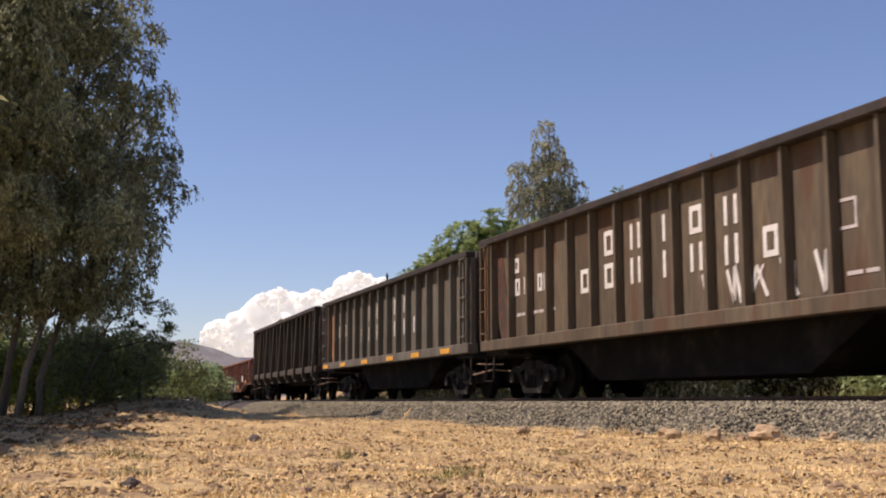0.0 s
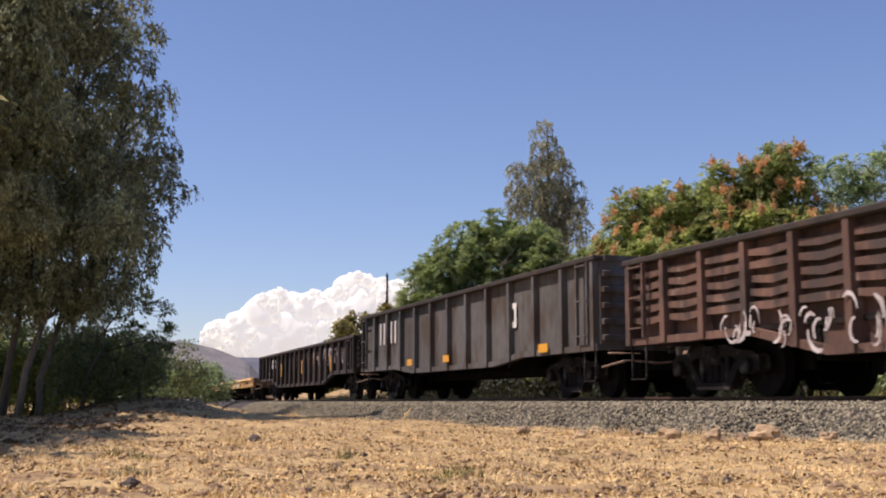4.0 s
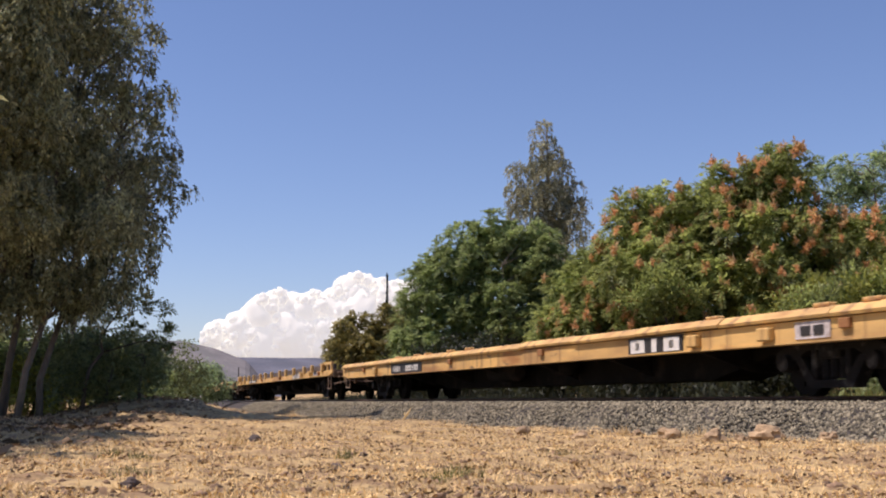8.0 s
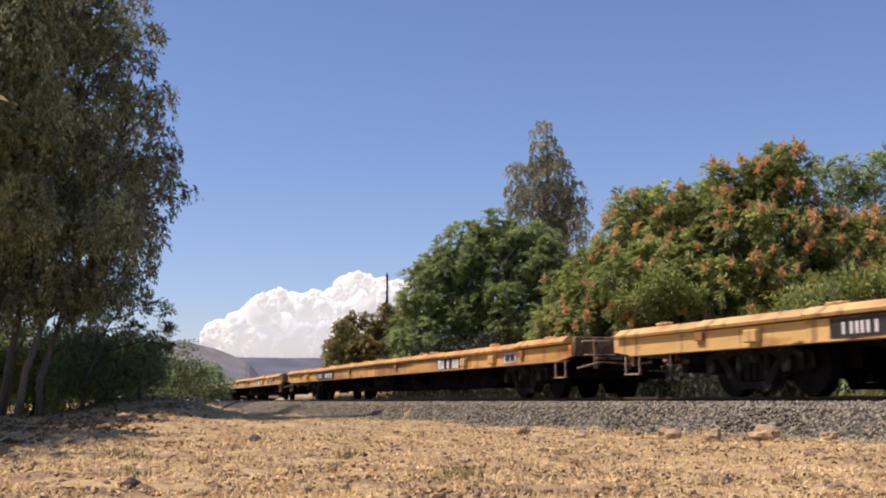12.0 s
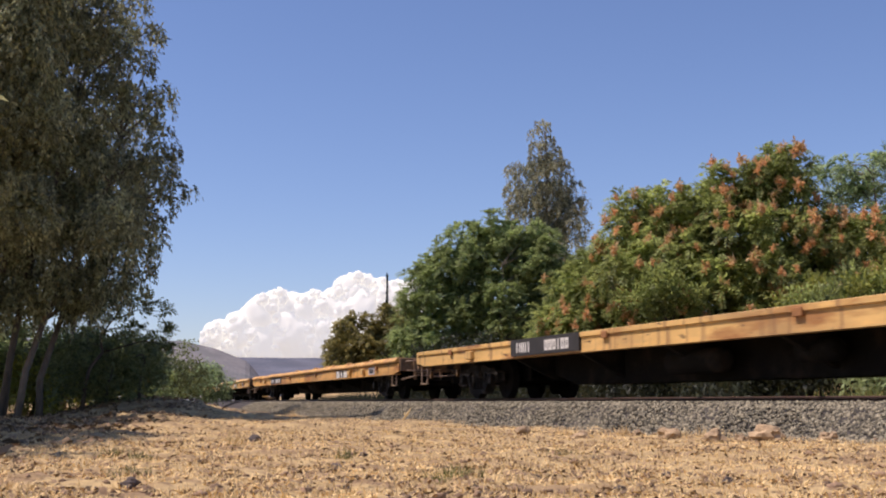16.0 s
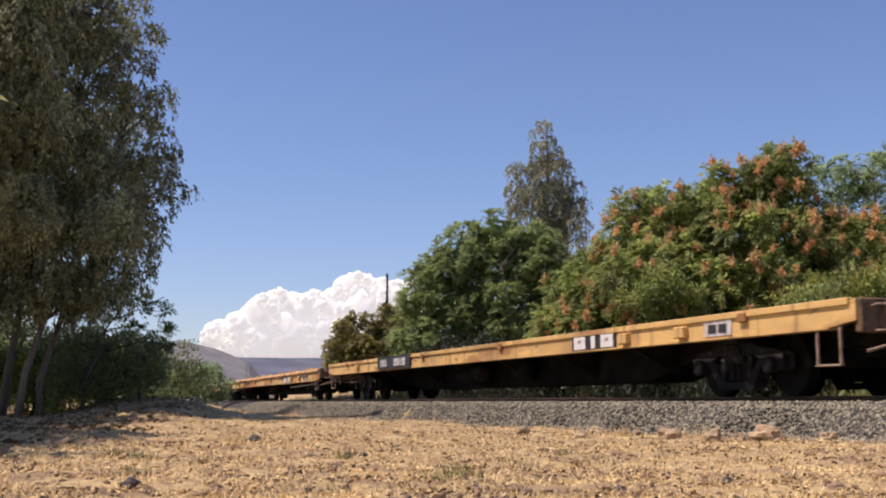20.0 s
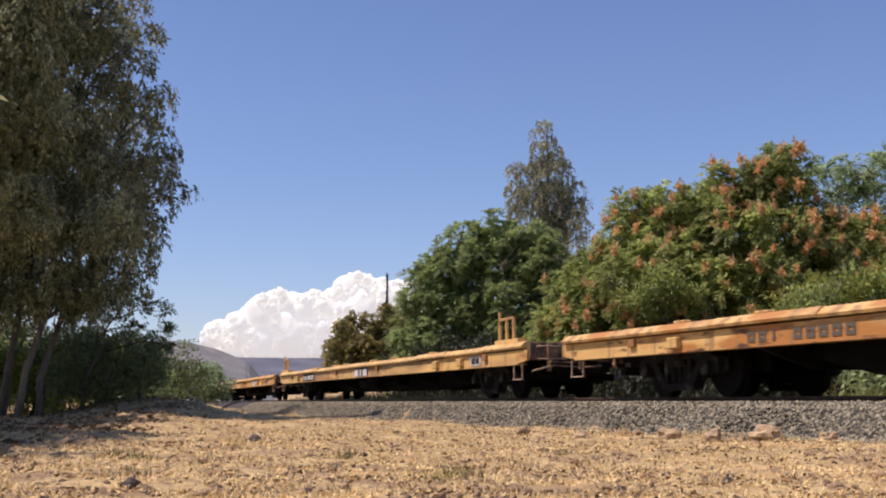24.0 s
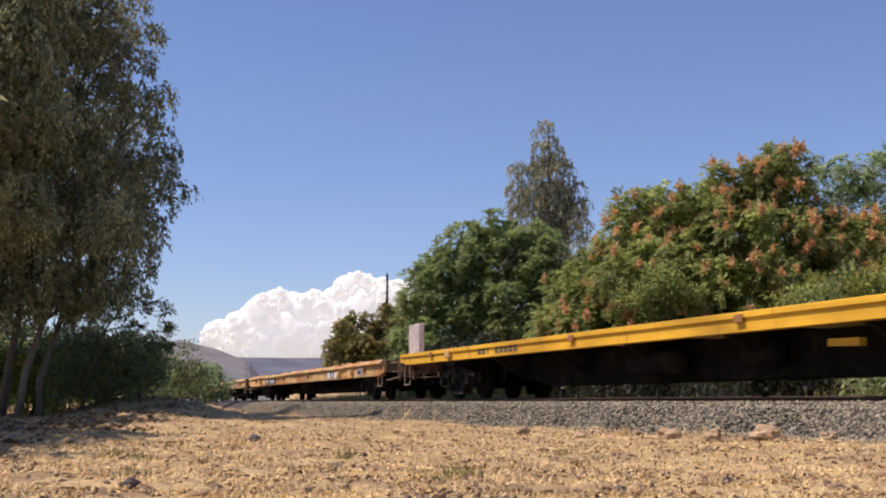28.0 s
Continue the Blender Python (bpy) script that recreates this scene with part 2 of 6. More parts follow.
def prism(outline, lo, hi, axis="y", bm=None):
    """A solid from an outline of two coordinates pushed along the third axis."""
    bm = bm or bmesh.new()
    put = {"x": lambda a, b, w: (w, a, b), "y": lambda a, b, w: (a, w, b), "z": lambda a, b, w: (a, b, w)}[axis]
    v0 = [bm.verts.new(put(a, b, lo)) for a, b in outline]
    v1 = [bm.verts.new(put(a, b, hi)) for a, b in outline]
    bm.faces.new(v0)
    bm.faces.new(list(reversed(v1)))
    for i in range(len(outline)):
        j = (i + 1) % len(outline)
        bm.faces.new((v0[j], v0[i], v1[i], v1[j]))
    bmesh.ops.recalc_face_normals(bm, faces=bm.faces[:])
    return bm


def tube(points, radii, sides=7, bm=None):
    """A tapered tube along points."""
    bm = bm or bmesh.new()
    rings = []
    pts = [Vector(p) for p in points]
    for i, p in enumerate(pts):
        d = (pts[min(i + 1, len(pts) - 1)] - pts[max(i - 1, 0)]).normalized()
        a = d.orthogonal().normalized()
        b = d.cross(a)
        rings.append([bm.verts.new(p + (a * math.cos(k * 2 * math.pi / sides) + b * math.sin(k * 2 * math.pi / sides)) * radii[i]) for k in range(sides)])
    for r0, r1 in zip(rings, rings[1:]):
        best = min(range(sides), key=lambda o: sum((r0[k].co - r1[(k + o) % sides].co).length for k in range(sides)))
        for k in range(sides):
            bm.faces.new((r0[k], r0[(k + 1) % sides], r1[(k + 1 + best) % sides], r1[(k + best) % sides]))
    bm.faces.new(list(reversed(rings[0])))
    bm.faces.new(rings[-1])
    bmesh.ops.recalc_face_normals(bm, faces=bm.faces[:])
    for f in bm.faces:
        f.smooth = len(f.verts) == 4
    return bm


def disc(cx, cz, r, y0, y1, sides=20, bm=None):
    return prism([(cx + r * math.cos(k * 2 * math.pi / sides), cz + r * math.sin(k * 2 * math.pi / sides)) for k in range(sides)], y0, y1, "y", bm)


SHARED = {}


def shared(key, make):
    """One mesh for alike pieces."""
    if key not in SHARED:
        bm = make()
        me = bpy.data.meshes.new(key if isinstance(key, str) else str(key[0]))
        bm.to_mesh(me)
        bm.free()
        SHARED[key] = me
    return SHARED[key]


# ---- ground, line, distance ----
rng = np.random.default_rng(7)


def rough_noise(x, y, scale, seed):
    """Cheap smooth noise from a few turned waves, about -1 to 1."""
    g = np.random.default_rng(seed)
    out = np.zeros_like(x)
    for k in range(7):
        a, f, p = g.uniform(0, math.tau), g.uniform(0.6, 1.7) / scale, g.uniform(0, math.tau)
        out = out + np.sin((x * math.cos(a) + y * math.sin(a)) * f * math.tau + p)
    return out / 4.0


def ground_z(x, y):
    d, s = from_track(x, y)
    near_side = d < 0
    z = 0.45 * ease(22, 32, s) * (1 - ease(48, 75, s)) * np.exp(-((d + 7.4) / 1.7) ** 2) + 0.14 * ease(30, 60, s) + 0.05 * ease(3, 12, s) * (1 - ease(17, 40, s))
    z = z + 0.05 * rough_noise(x, y, 5.0, 3) + 0.022 * rough_noise(x, y, 1.1, 4) + 0.014 * rough_noise(x, y, 0.37, 5) + 0.008 * rough_noise(x, y, 0.17, 15)
    mound = 0.16 * np.exp(-(((x + 33) / 4) ** 2 + ((y - 2.6) / 1.2) ** 2)) + 0.12 * np.exp(-(((x + 40) / 3) ** 2 + ((y - 5.5) / 1.0) ** 2))
    z = z + mound + (0.07 * rough_noise(x, y, 2.6, 23) + 0.05 * rough_noise(x, y, 0.9, 24)) * ease(12, 20, s) * (1 - ease(44, 70, s)) * (1 - ease(-5.5, -3.6, d))
    bank = 0.1 + 1.7 * ease(5.0, 11.0, d) + 1.5 * ease(11, 40, d)
    z = np.where(near_side, z, np.maximum(z * 0 + 0.15, bank * (1 - ease(120, 300, s)) + 0.1) + 0.06 * rough_noise(x, y, 2.0, 6))
    far = np.hypot(x, y)
    return z * (1 - ease(250, 600, far)) + 0.2 * ease(250, 600, far)


def build_ground():
    fine = np.linspace(-6, 48, 271)
    rest = np.linspace(48, 354, 62)[1:-1]
    ang = np.radians(np.concatenate([fine, rest]))
    rad = np.concatenate([[0.6], 1.2 * 1.027 ** np.arange(300)])
    rad = rad[rad < 3600]
    A, R = np.meshgrid(ang, rad)
    x, y = -R * np.cos(A), R * np.sin(A)
    z = ground_z(x, y)
    n, m = A.shape
    v = np.stack([x, y, z], -1).reshape(-1, 3)
    i, j = np.meshgrid(np.arange(n - 1), np.arange(m), indexing="ij")
    k = (j + 1) % m
    f = np.stack([i * m + j, (i + 1) * m + j, (i + 1) * m + k, i * m + k], -1).reshape(-1, 4)
    v = np.vstack([v, [[0, 0, ground_z(np.array([0.0]), np.array([0.0]))[0]]]])
    faces = [tuple(q) for q in f] + [(len(v) - 1, q, (q + 1) % m) for q in range(m)]
    me = obj_mesh("ground", v.tolist(), faces, M["soil"], True)
    tagged(new("ground", me), "dry straw-covered soil beside the railway", "ground", kind="structure")


build_ground()


def build_line():
    """Ballast bed, ties and rails along the curve."""
    stations = np.concatenate([np.arange(-60, 120, 1.5), np.arange(120, 420, 5.0)])
    section = [(-3.3, -0.75), (-2.1, -0.17), (-1.75, -0.1), (-1.45, -0.1), (-1.25, -0.2), (1.25, -0.2), (1.45, -0.1), (1.75, -0.1), (2.1, -0.17), (3.6, -0.75)]
    v, f = [], []
    for s in stations:
        m = on_line(float(s))
        v += [tuple(m @ Vector((0, d, z + 0.02 * math.sin(s * 2.1 + d)))) for d, z in section]
    w = len(section)
    for i in range(len(stations) - 1):
        for j in range(w - 1):
            f.append((i * w + j, i * w + j + 1, (i + 1) * w + j + 1, (i + 1) * w + j))
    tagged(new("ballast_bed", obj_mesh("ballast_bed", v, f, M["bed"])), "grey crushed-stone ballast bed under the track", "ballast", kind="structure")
    track = thing("railway_track", "single railway track with brown steel rails on ballast", "railway track", kind="structure")
    head = [(-0.036, -0.012), (-0.03, 0), (0.03, 0), (0.036, -0.012), (0.034, -0.035), (0.009, -0.05), (0.009, -0.15), (0.07, -0.165), (0.07, -0.178), (-0.07, -0.178),
            (-0.07, -0.165), (-0.009, -0.15), (-0.009, -0.05), (-0.034, -0.035)]
    for side in (-0.753, 0.753):
        v, f, w = [], [], len(head)
        for s in stations:
            m = on_line(float(s))
            v += [tuple(m @ Vector((0, side + a, b))) for a, b in head]
        for i in range(len(stations) - 1):
            for j in range(w):
                k = (j + 1) % w
                f.append((i * w + j, i * w + k, (i + 1) * w + k, (i + 1) * w + j))
        part("rail", obj_mesh("rail", v, f, M["rail"]), None, track)
    return track


track = build_line()

ICO_V, ICO_F = [], []
_b = bmesh.new()
bmesh.ops.create_icosphere(_b, subdivisions=1, radius=1)
ICO_V = np.array([v.co[:] for v in _b.verts])
ICO_F = [[v.index for v in fc.verts] for fc in _b.faces]
_b.free()
OCT_V = np.array([(1, 0, 0), (-1, 0, 0), (0, 1, 0), (0, -1, 0), (0, 0, 1), (0, 0, -1)], float)
OCT_F = [(0, 2, 4), (2, 1, 4), (1, 3, 4), (3, 0, 4), (2, 0, 5), (1, 2, 5), (3, 1, 5), (0, 3, 5)]


def lumps(n, base_v, size, g, flat=0.7):
    """n uneven little solids at the origin."""
    p = base_v[None] * g.uniform(0.65, 1.25, (n, len(base_v), 1))
    p = p * (size[:, None, None] * g.uniform(0.7, 1.3, (n, 1, 3)) * np.array([1, 1, flat]))
    a = g.uniform(0, math.tau, n)
    c, s = np.cos(a)[:, None], np.sin(a)[:, None]
    x, y = p[..., 0] * c - p[..., 1] * s, p[..., 0] * s + p[..., 1] * c
    return np.stack([x, y, p[..., 2]], -1)


def build_ballast():
    g = np.random.default_rng(11)
    n = 58000
    s = 7.0 + 46 * g.random(n) ** 1.7
    d = np.where(g.random(n) < 0.72, -1.9 - 1.4 * g.random(n), -1.15 - 0.8 * g.random(n))
    a = np.maximum(s, 0) / RADIUS
    x = np.where(s > 0, -(RADIUS - d) * np.sin(a), -s)
    y = np.where(s > 0, TRACK_Y + RADIUS - (RADIUS - d) * np.cos(a), TRACK_Y + d)
    z = RAIL_Z + np.interp(d, [-3.3, -2.1, -1.75, -1.45, -1.25, 0], [-0.75, -0.17, -0.1, -0.1, -0.2, -0.2])
    z = np.maximum(z + 0.012, ground_z(x, y) - 0.01)
    pos = np.stack([x, y, z], -1)
    size = g.uniform(0.013, 0.034, n)
    p = lumps(n, OCT_V, size, g, 0.8) + pos[:, None]
    ob = new("ballast_stones", solids_mesh("ballast_stones", OCT_V, OCT_F, p, M["ballast"]))
    tagged(ob, "loose grey crushed ballast stones on the shoulder", "ballast", kind="stuff")


build_ballast()


def in_view(n, g, r0, r1, a0=-4, a1=46, power=1.0):
    a = np.radians(g.uniform(a0, a1, n))
    r = r0 + (r1 - r0) * g.random(n) ** power
    return -r * np.cos(a), r * np.sin(a)


def build_straw():
    """Cut dry straw lying on the ground, tufts, clods and stones."""
    g = np.random.default_rng(21)
    x, y = in_view(190000, g, 3.5, 30, power=1.4)
    x1, y1 = in_view(26000, g, 0.4, 13, 46, 356, power=0.7)
    x2, y2 = in_view(5000, g, 0.4, 3.5, -4, 46, power=0.7)
    x, y = np.concatenate([x, x1, x2]), np.concatenate([y, y1, y2])
    d, s = from_track(x, y)
    keep = (d < -3.0 + 0.25 * rough_noise(x, y, 1.3, 8)) & (rough_noise(x, y, 0.9, 9) + 0.6 * rough_noise(x, y, 0.3, 19) > -0.35)
    x, y = x[keep], y[keep]
    n = len(x)
    z = ground_z(x, y) + 0.004
    a, up = g.uniform(0, math.tau, n), np.where(g.random(n) < 0.4, g.normal(1.0, 0.3, n), g.normal(0.2, 0.3, n))
    ln, w = g.uniform(0.012, 0.044, n), g.uniform(0.0015, 0.0042, n)
    t = np.stack([np.cos(a) * np.cos(up), np.sin(a) * np.cos(up), np.abs(np.sin(up))], -1) * ln[:, None]
    sd = np.stack([-np.sin(a), np.cos(a), np.full(n, 0.5)], -1) * w[:, None]
    o = np.stack([x, y, z], -1)
    v = np.stack([o - sd, o + sd, o + t + sd * 0.5, o + t - sd * 0.5], 1).reshape(-1, 3)
    tagged(new("straw", quads_mesh("straw", v, 4, M["straw"])), "loose cut dry straw lying on the soil", "straw", kind="stuff")
    x, y = in_view(42000, g, 3.8, 26, power=1.3)
    d, s = from_track(x, y)
    keep = (d < -3.0) & (rough_noise(x, y, 1.4, 29) + 0.6 * rough_noise(x, y, 0.4, 39) > 0.0)
    x, y = x[keep], y[keep]
    n = len(x)
    a = g.uniform(0, math.tau, n)
    t = np.stack([np.cos(a), np.sin(a), g.normal(0.1, 0.4, n)], -1) * g.uniform(0.006, 0.024, n)[:, None]
    sd = np.stack([-np.sin(a), np.cos(a), g.normal(0, 0.5, n)], -1) * g.uniform(0.004, 0.013, n)[:, None]
    o = np.stack([x, y, ground_z(x, y) + 0.018], -1)
    v = np.stack([o - t, o + sd, o + t, o - sd], 1).reshape(-1, 3)
    tagged(new("leaf_litter", quads_mesh("leaf_litter", v, 4, M["litter"])), "brown fallen leaves and bark chips on the straw", "leaf litter", kind="stuff")
    # dead leaves and bark dropped by the gum trees, also darkening their shade
    n = 34000
    x, y = g.uniform(-46, -9, n), g.uniform(-2.5, 9.5, n)
    # the spread ends along the edge of the trees' shade
    edge = -0.25 + 0.24 * (-x - 10) + 0.5 * rough_noise(x, y, 2.3, 41) + 0.25 * g.normal(0, 1, n)
    keep = (y < edge) & (from_track(x, y)[0] < -3.6) & (rough_noise(x, y, 1.1, 42) + 0.5 * g.normal(0, 1, n) > -0.35)
    x, y = x[keep], y[keep]
    n = len(x)
    a = g.uniform(0, math.tau, n)
    t = np.stack([np.cos(a), np.sin(a), g.normal(0, 0.35, n)], -1) * g.uniform(0.03, 0.1, n)[:, None]
    sd = np.stack([-np.sin(a), np.cos(a), g.normal(0, 0.6, n)], -1) * g.uniform(0.012, 0.035, n)[:, None]
    o = np.stack([x, y, ground_z(x, y) + 0.025], -1)
    v = np.stack([o - t, o + sd, o + t, o - sd], 1).reshape(-1, 3)
    tagged(new("dead_leaves", quads_mesh("dead_leaves", v, 4, M["dead_leaf"])), "dark dead leaves and bark dropped under the gum trees", "leaf litter", kind="stuff")
    n = 7000
    x, y = in_view(n, g, 4.5, 36, power=1.4)
    d, s = from_track(x, y)
    keep = d < -2.9
    x, y = x[keep], y[keep]
    size = g.uniform(0.006, 0.026, len(x)) * np.where(g.random(len(x)) > 0.95, 2.0, 1)
    p = lumps(len(x), ICO_V, size, g, 0.6) + np.stack([x, y, ground_z(x, y)], -1)[:, None]
    tagged(new("clods", solids_mesh("clods", ICO_V, ICO_F, p, M["clod"])), "small brown soil clods among the straw", "soil clods", kind="stuff")


build_straw()


def stone(name, label, x, y, r, material, seed, flat=0.75):
    g = np.random.default_rng(seed)
    bm = bmesh.new()
    bmesh.ops.create_icosphere(bm, subdivisions=3, radius=1)
    o = Vector(g.uniform(0, 50, 3))
    for v in bm.verts:
        k = 1 + 0.42 * noise.noise(v.co * 1.2 + o) + 0.3 * (noise.cell(v.co * 1.7 + o) - 0.5) * 0.5 + 0.14 * noise.noise(v.co * 4.1 + o)
        v.co = Vector((v.co.x * 1.15, v.co.y * 0.9, v.co.z * flat)) * r * k
    me = bpy.data.meshes.new(name)
    bm.to_mesh(me)
    bm.free()
    me.materials.append(material)
    ob = new(name, me)
    ob.matrix_world = pose(x, y, float(ground_z(np.array([x]), np.array([y]))[0]) + r * 0.3, 0, 0, g.uniform(0, 360))
    return tagged(ob, label, "rock", "stones beside the ballast")


# ---- plants ----
def leaf_cloud(name, tips, per, spread, length, width, material, parent, g, droop=0.5, radial=0.0, label="", outward=None):
    """Leaves round twig tips: lance-shaped faces of four corners, turned to the light."""
    tips = np.asarray(tips)
    n = len(tips) * per
    c = np.repeat(tips, per, 0)
    off = np.clip(g.normal(0, 1, (n, 3)), -1.9, 1.9) * np.asarray(spread)
    p = c + off
    way = g.normal(0, 1, (n, 3))
    way /= np.linalg.norm(way, axis=1)[:, None]
    out = off / (np.linalg.norm(off, axis=1)[:, None] + 1e-6)
    way = way * (1 - radial) + out * radial
    way[:, 2] -= droop
    way /= np.linalg.norm(way, axis=1)[:, None]
    face = g.normal(0, 0.5, (n, 3)) + np.array([0, 0, 0.45])
    if outward is not None:
        face = face + 0.85 * np.repeat(outward, per, 0)
    sd = np.cross(way, face)
    sd /= np.linalg.norm(sd, axis=1)[:, None] + 1e-6
    ln = (length * g.uniform(0.6, 1.3, n))[:, None]
    w = (width * g.uniform(0.6, 1.3, n))[:, None]
    v = np.stack([p, p + way * ln * 0.45 + sd * w, p + way * ln, p + way * ln * 0.45 - sd * w], 1).reshape(-1, 3)
    return part(name, quads_mesh(name, v, 4, material), None, parent, label)


def twig_tips(clumps, per_m2, g, shell=0.35):
    out, ways = [], []
    for u, w, v, r in clumps:
        n = max(2, int(per_m2 * r * r))
        q = g.normal(0, 1, (n, 3))
        q /= np.linalg.norm(q, axis=1)[:, None]
        q *= (shell + (1 - shell) * g.random(n) ** 0.5)[:, None] * g.uniform(0.75, 1.12, n)[:, None]
        out.append(np.array([u, w, v]) + q * r * np.array([1, 1, 0.9]))
        ways.append(q)
    return np.vstack(out), np.vstack(ways)


def tree(name, label, category, at, clumps, bark, leaf, stems, g_seed, per_m2=9, per=40, spread=0.22, length=0.2, width=0.03, droop=0.6, radial=0.0, group="", limbs=True, girth=0.16, tuft_n=5, hang=1.0, foliage=None):
    """A tree or shrub: stems [(u, w, height, lean_u)], limbs to the clumps, and a crown of leaves."""
    g = np.random.default_rng(g_seed)
    t = thing(name, label, category, group, at)
    tops = []
    for u, w, h, lean in stems:
        pts = [(u + lean * k ** 1.2 + 0.06 * g.normal(), w + 0.06 * g.normal(), h * k - 0.25 * (k == 0)) for k in np.linspace(0, 1, 7)]
        part("trunk", tube(pts, [girth * (1 - 0.75 * k) for k in np.linspace(0, 1, 7)], 9), bark, t)
        tops += pts[2:]
    if limbs:
        for u, w, v, r in clumps[::3] if foliage else clumps:
            below = [q for q in tops if q[2] < v + 0.3 * r] or tops
            a = Vector(min(below, key=lambda q: (q[0] - u) ** 2 + (q[1] - w) ** 2 + 0.5 * (q[2] - v) ** 2))
            b = Vector((u, w, v))
            mid = a.lerp(b, 0.5) + Vector((g.normal() * 0.15, g.normal() * 0.15, 0.12 * (b - a).length))
            k = girth * 0.36
            part("limb", tube([a, a.lerp(mid, 0.5), mid, mid.lerp(b, 0.6), b], [k, k * 0.8, k * 0.6, k * 0.4, k * 0.2], 6), bark, t)
    if foliage:
        return t, foliage(t, clumps, g), g
    tufts = []
    for u, w, v, r in clumps:
        for _ in range(tuft_n):
            q = g.normal(0, 1, 3)
            q /= np.linalg.norm(q)
            q[2] = abs(q[2]) * 0.9 - 0.15
            k = r * g.uniform(0.9, 1.4)
            tufts.append((u + q[0] * k, w + q[1] * k, v + q[2] * k, r * g.uniform(0.18, 0.36)))
    tips, ways = twig_tips(list(clumps) + tufts, per_m2, g)
    leaf_cloud("crown", tips, per, (spread, spread, spread * hang), length, width, leaf, t, g, droop, radial, "", ways)
    return t, tips, g


def crown_fill(skyline, g, low, r0, r1, pack=0.85, depth=1.2, layers=2, tries=5000):
    """Clumps strewn under a skyline of (u, v) corners, with gaps; later layers lie deeper and are larger."""
    us, vs = [p[0] for p in skyline], [p[1] + 0.1 for p in skyline]
    out = []
    for layer in range(layers):
        have = []
        k = 1 + 0.45 * layer
        for _ in range(tries):
            u, v, r = g.uniform(us[0], us[-1]), g.uniform(low, max(vs)), g.uniform(r0, r1) * k
            top = min(np.interp([u - 0.75 * r, u, u + 0.75 * r], us, vs))
            if v + (0.7 if layer == 0 else 1.0) * r > top or u - 0.6 * r < us[0] or u + 0.6 * r > us[-1]:
                continue
            if all((u - a) ** 2 + (v - c) ** 2 > (pack * (r + q)) ** 2 for a, b, c, q in have):
                w = g.uniform(-1, 0.2) * depth * min(1.0, (top - v) / 2.2) + layer * 1.1
                have.append((u, w, v, r))
        out += have
    return out


def unit(a):
    return a / (np.linalg.norm(a, axis=-1, keepdims=True) + 1e-9)


def shoots(clumps, per_m2, g, low=-0.55):
    """Points on the clumps' skins, and the way outward there."""
    pos, out = [], []
    for u, w, v, r in clumps:
        q = unit(g.normal(0, 1, (max(4, int(per_m2 * 12.6 * r * r)), 3)))
        q = q[(q[:, 2] > low) & ((q[:, 1] < 0.35) | (g.random(len(q)) < 0.5))]
        pos.append(np.array([u, w, v]) + q * r * g.uniform(0.7, 1.08, len(q))[:, None])
        out.append(q)
    return np.vstack(pos), np.vstack(out)


def inner_leaves(clumps, per_m3, length, width, g):
    """Loose leaves inside the clumps, that close the crown."""
    c = np.array(clumps)
    n = np.maximum(6, (per_m3 * c[:, 3] ** 3 * 4.2).astype(int))
    c = np.repeat(c, n, 0)
    p = c[:, :3] + unit(g.normal(0, 1, (len(c), 3))) * (c[:, 3] * 0.85 * g.random(len(c)) ** 0.4)[:, None]
    way, sd = unit(g.normal(0, 1, (len(c), 3))), g.normal(0, 1, (len(c), 3))
    sd = unit(np.cross(way, sd)) * width
    return np.stack([p, p + way * length * 0.5 + sd, p + way * length, p + way * length * 0.5 - sd], 1)


def fronds(clumps, g, per_m2, n, length, pairs, leaf_l, leaf_w, droop=0.4, spread=0.75, inner=40, low=-0.55):
    """Rosettes of feathered leaves at the shoot ends: corners of all leaflets, and the shoot ends."""
    pos, out = shoots(clumps, per_m2, g, low)
    p, q = np.repeat(pos, n, 0), np.repeat(out, n, 0)
    d = unit(q * 0.6 + unit(g.normal(0, 1, q.shape)) * spread + np.array([0, 0, 0.15]))
    L = (length * g.uniform(0.55, 1.2, len(p)))[:, None, None]
    t = np.linspace(0.22, 1.0, pairs)[None, :, None]
    down = np.array([0, 0, -1.0])
    base = p[:, None] + L * (d[:, None] * t + down * droop * t * t)
    tan = unit(d[:, None] + 2 * droop * t * down)
    side = unit(np.cross(d, np.array([0, 0, 1.0]) + g.normal(0, 0.35, d.shape)))[:, None]
    quads = []
    taper = leaf_l * (1.15 - 0.5 * np.abs(t - 0.45))
    for sgn in (-1, 1):
        way = unit(side * sgn * 0.85 + tan * 0.5 + down * 0.22 + g.normal(0, 0.12, base.shape))
        ln, w = taper * g.uniform(0.8, 1.2, base.shape[:2] + (1,)), tan * leaf_w
        quads.append(np.stack([base, base + way * ln * 0.42 + w, base + way * ln, base + way * ln * 0.42 - w], 2).reshape(-1, 4, 3))
    quads.append(inner_leaves(clumps, inner, leaf_l * 1.5, leaf_w * 2.0, g))
    return np.concatenate(quads).reshape(-1, 3), pos, out


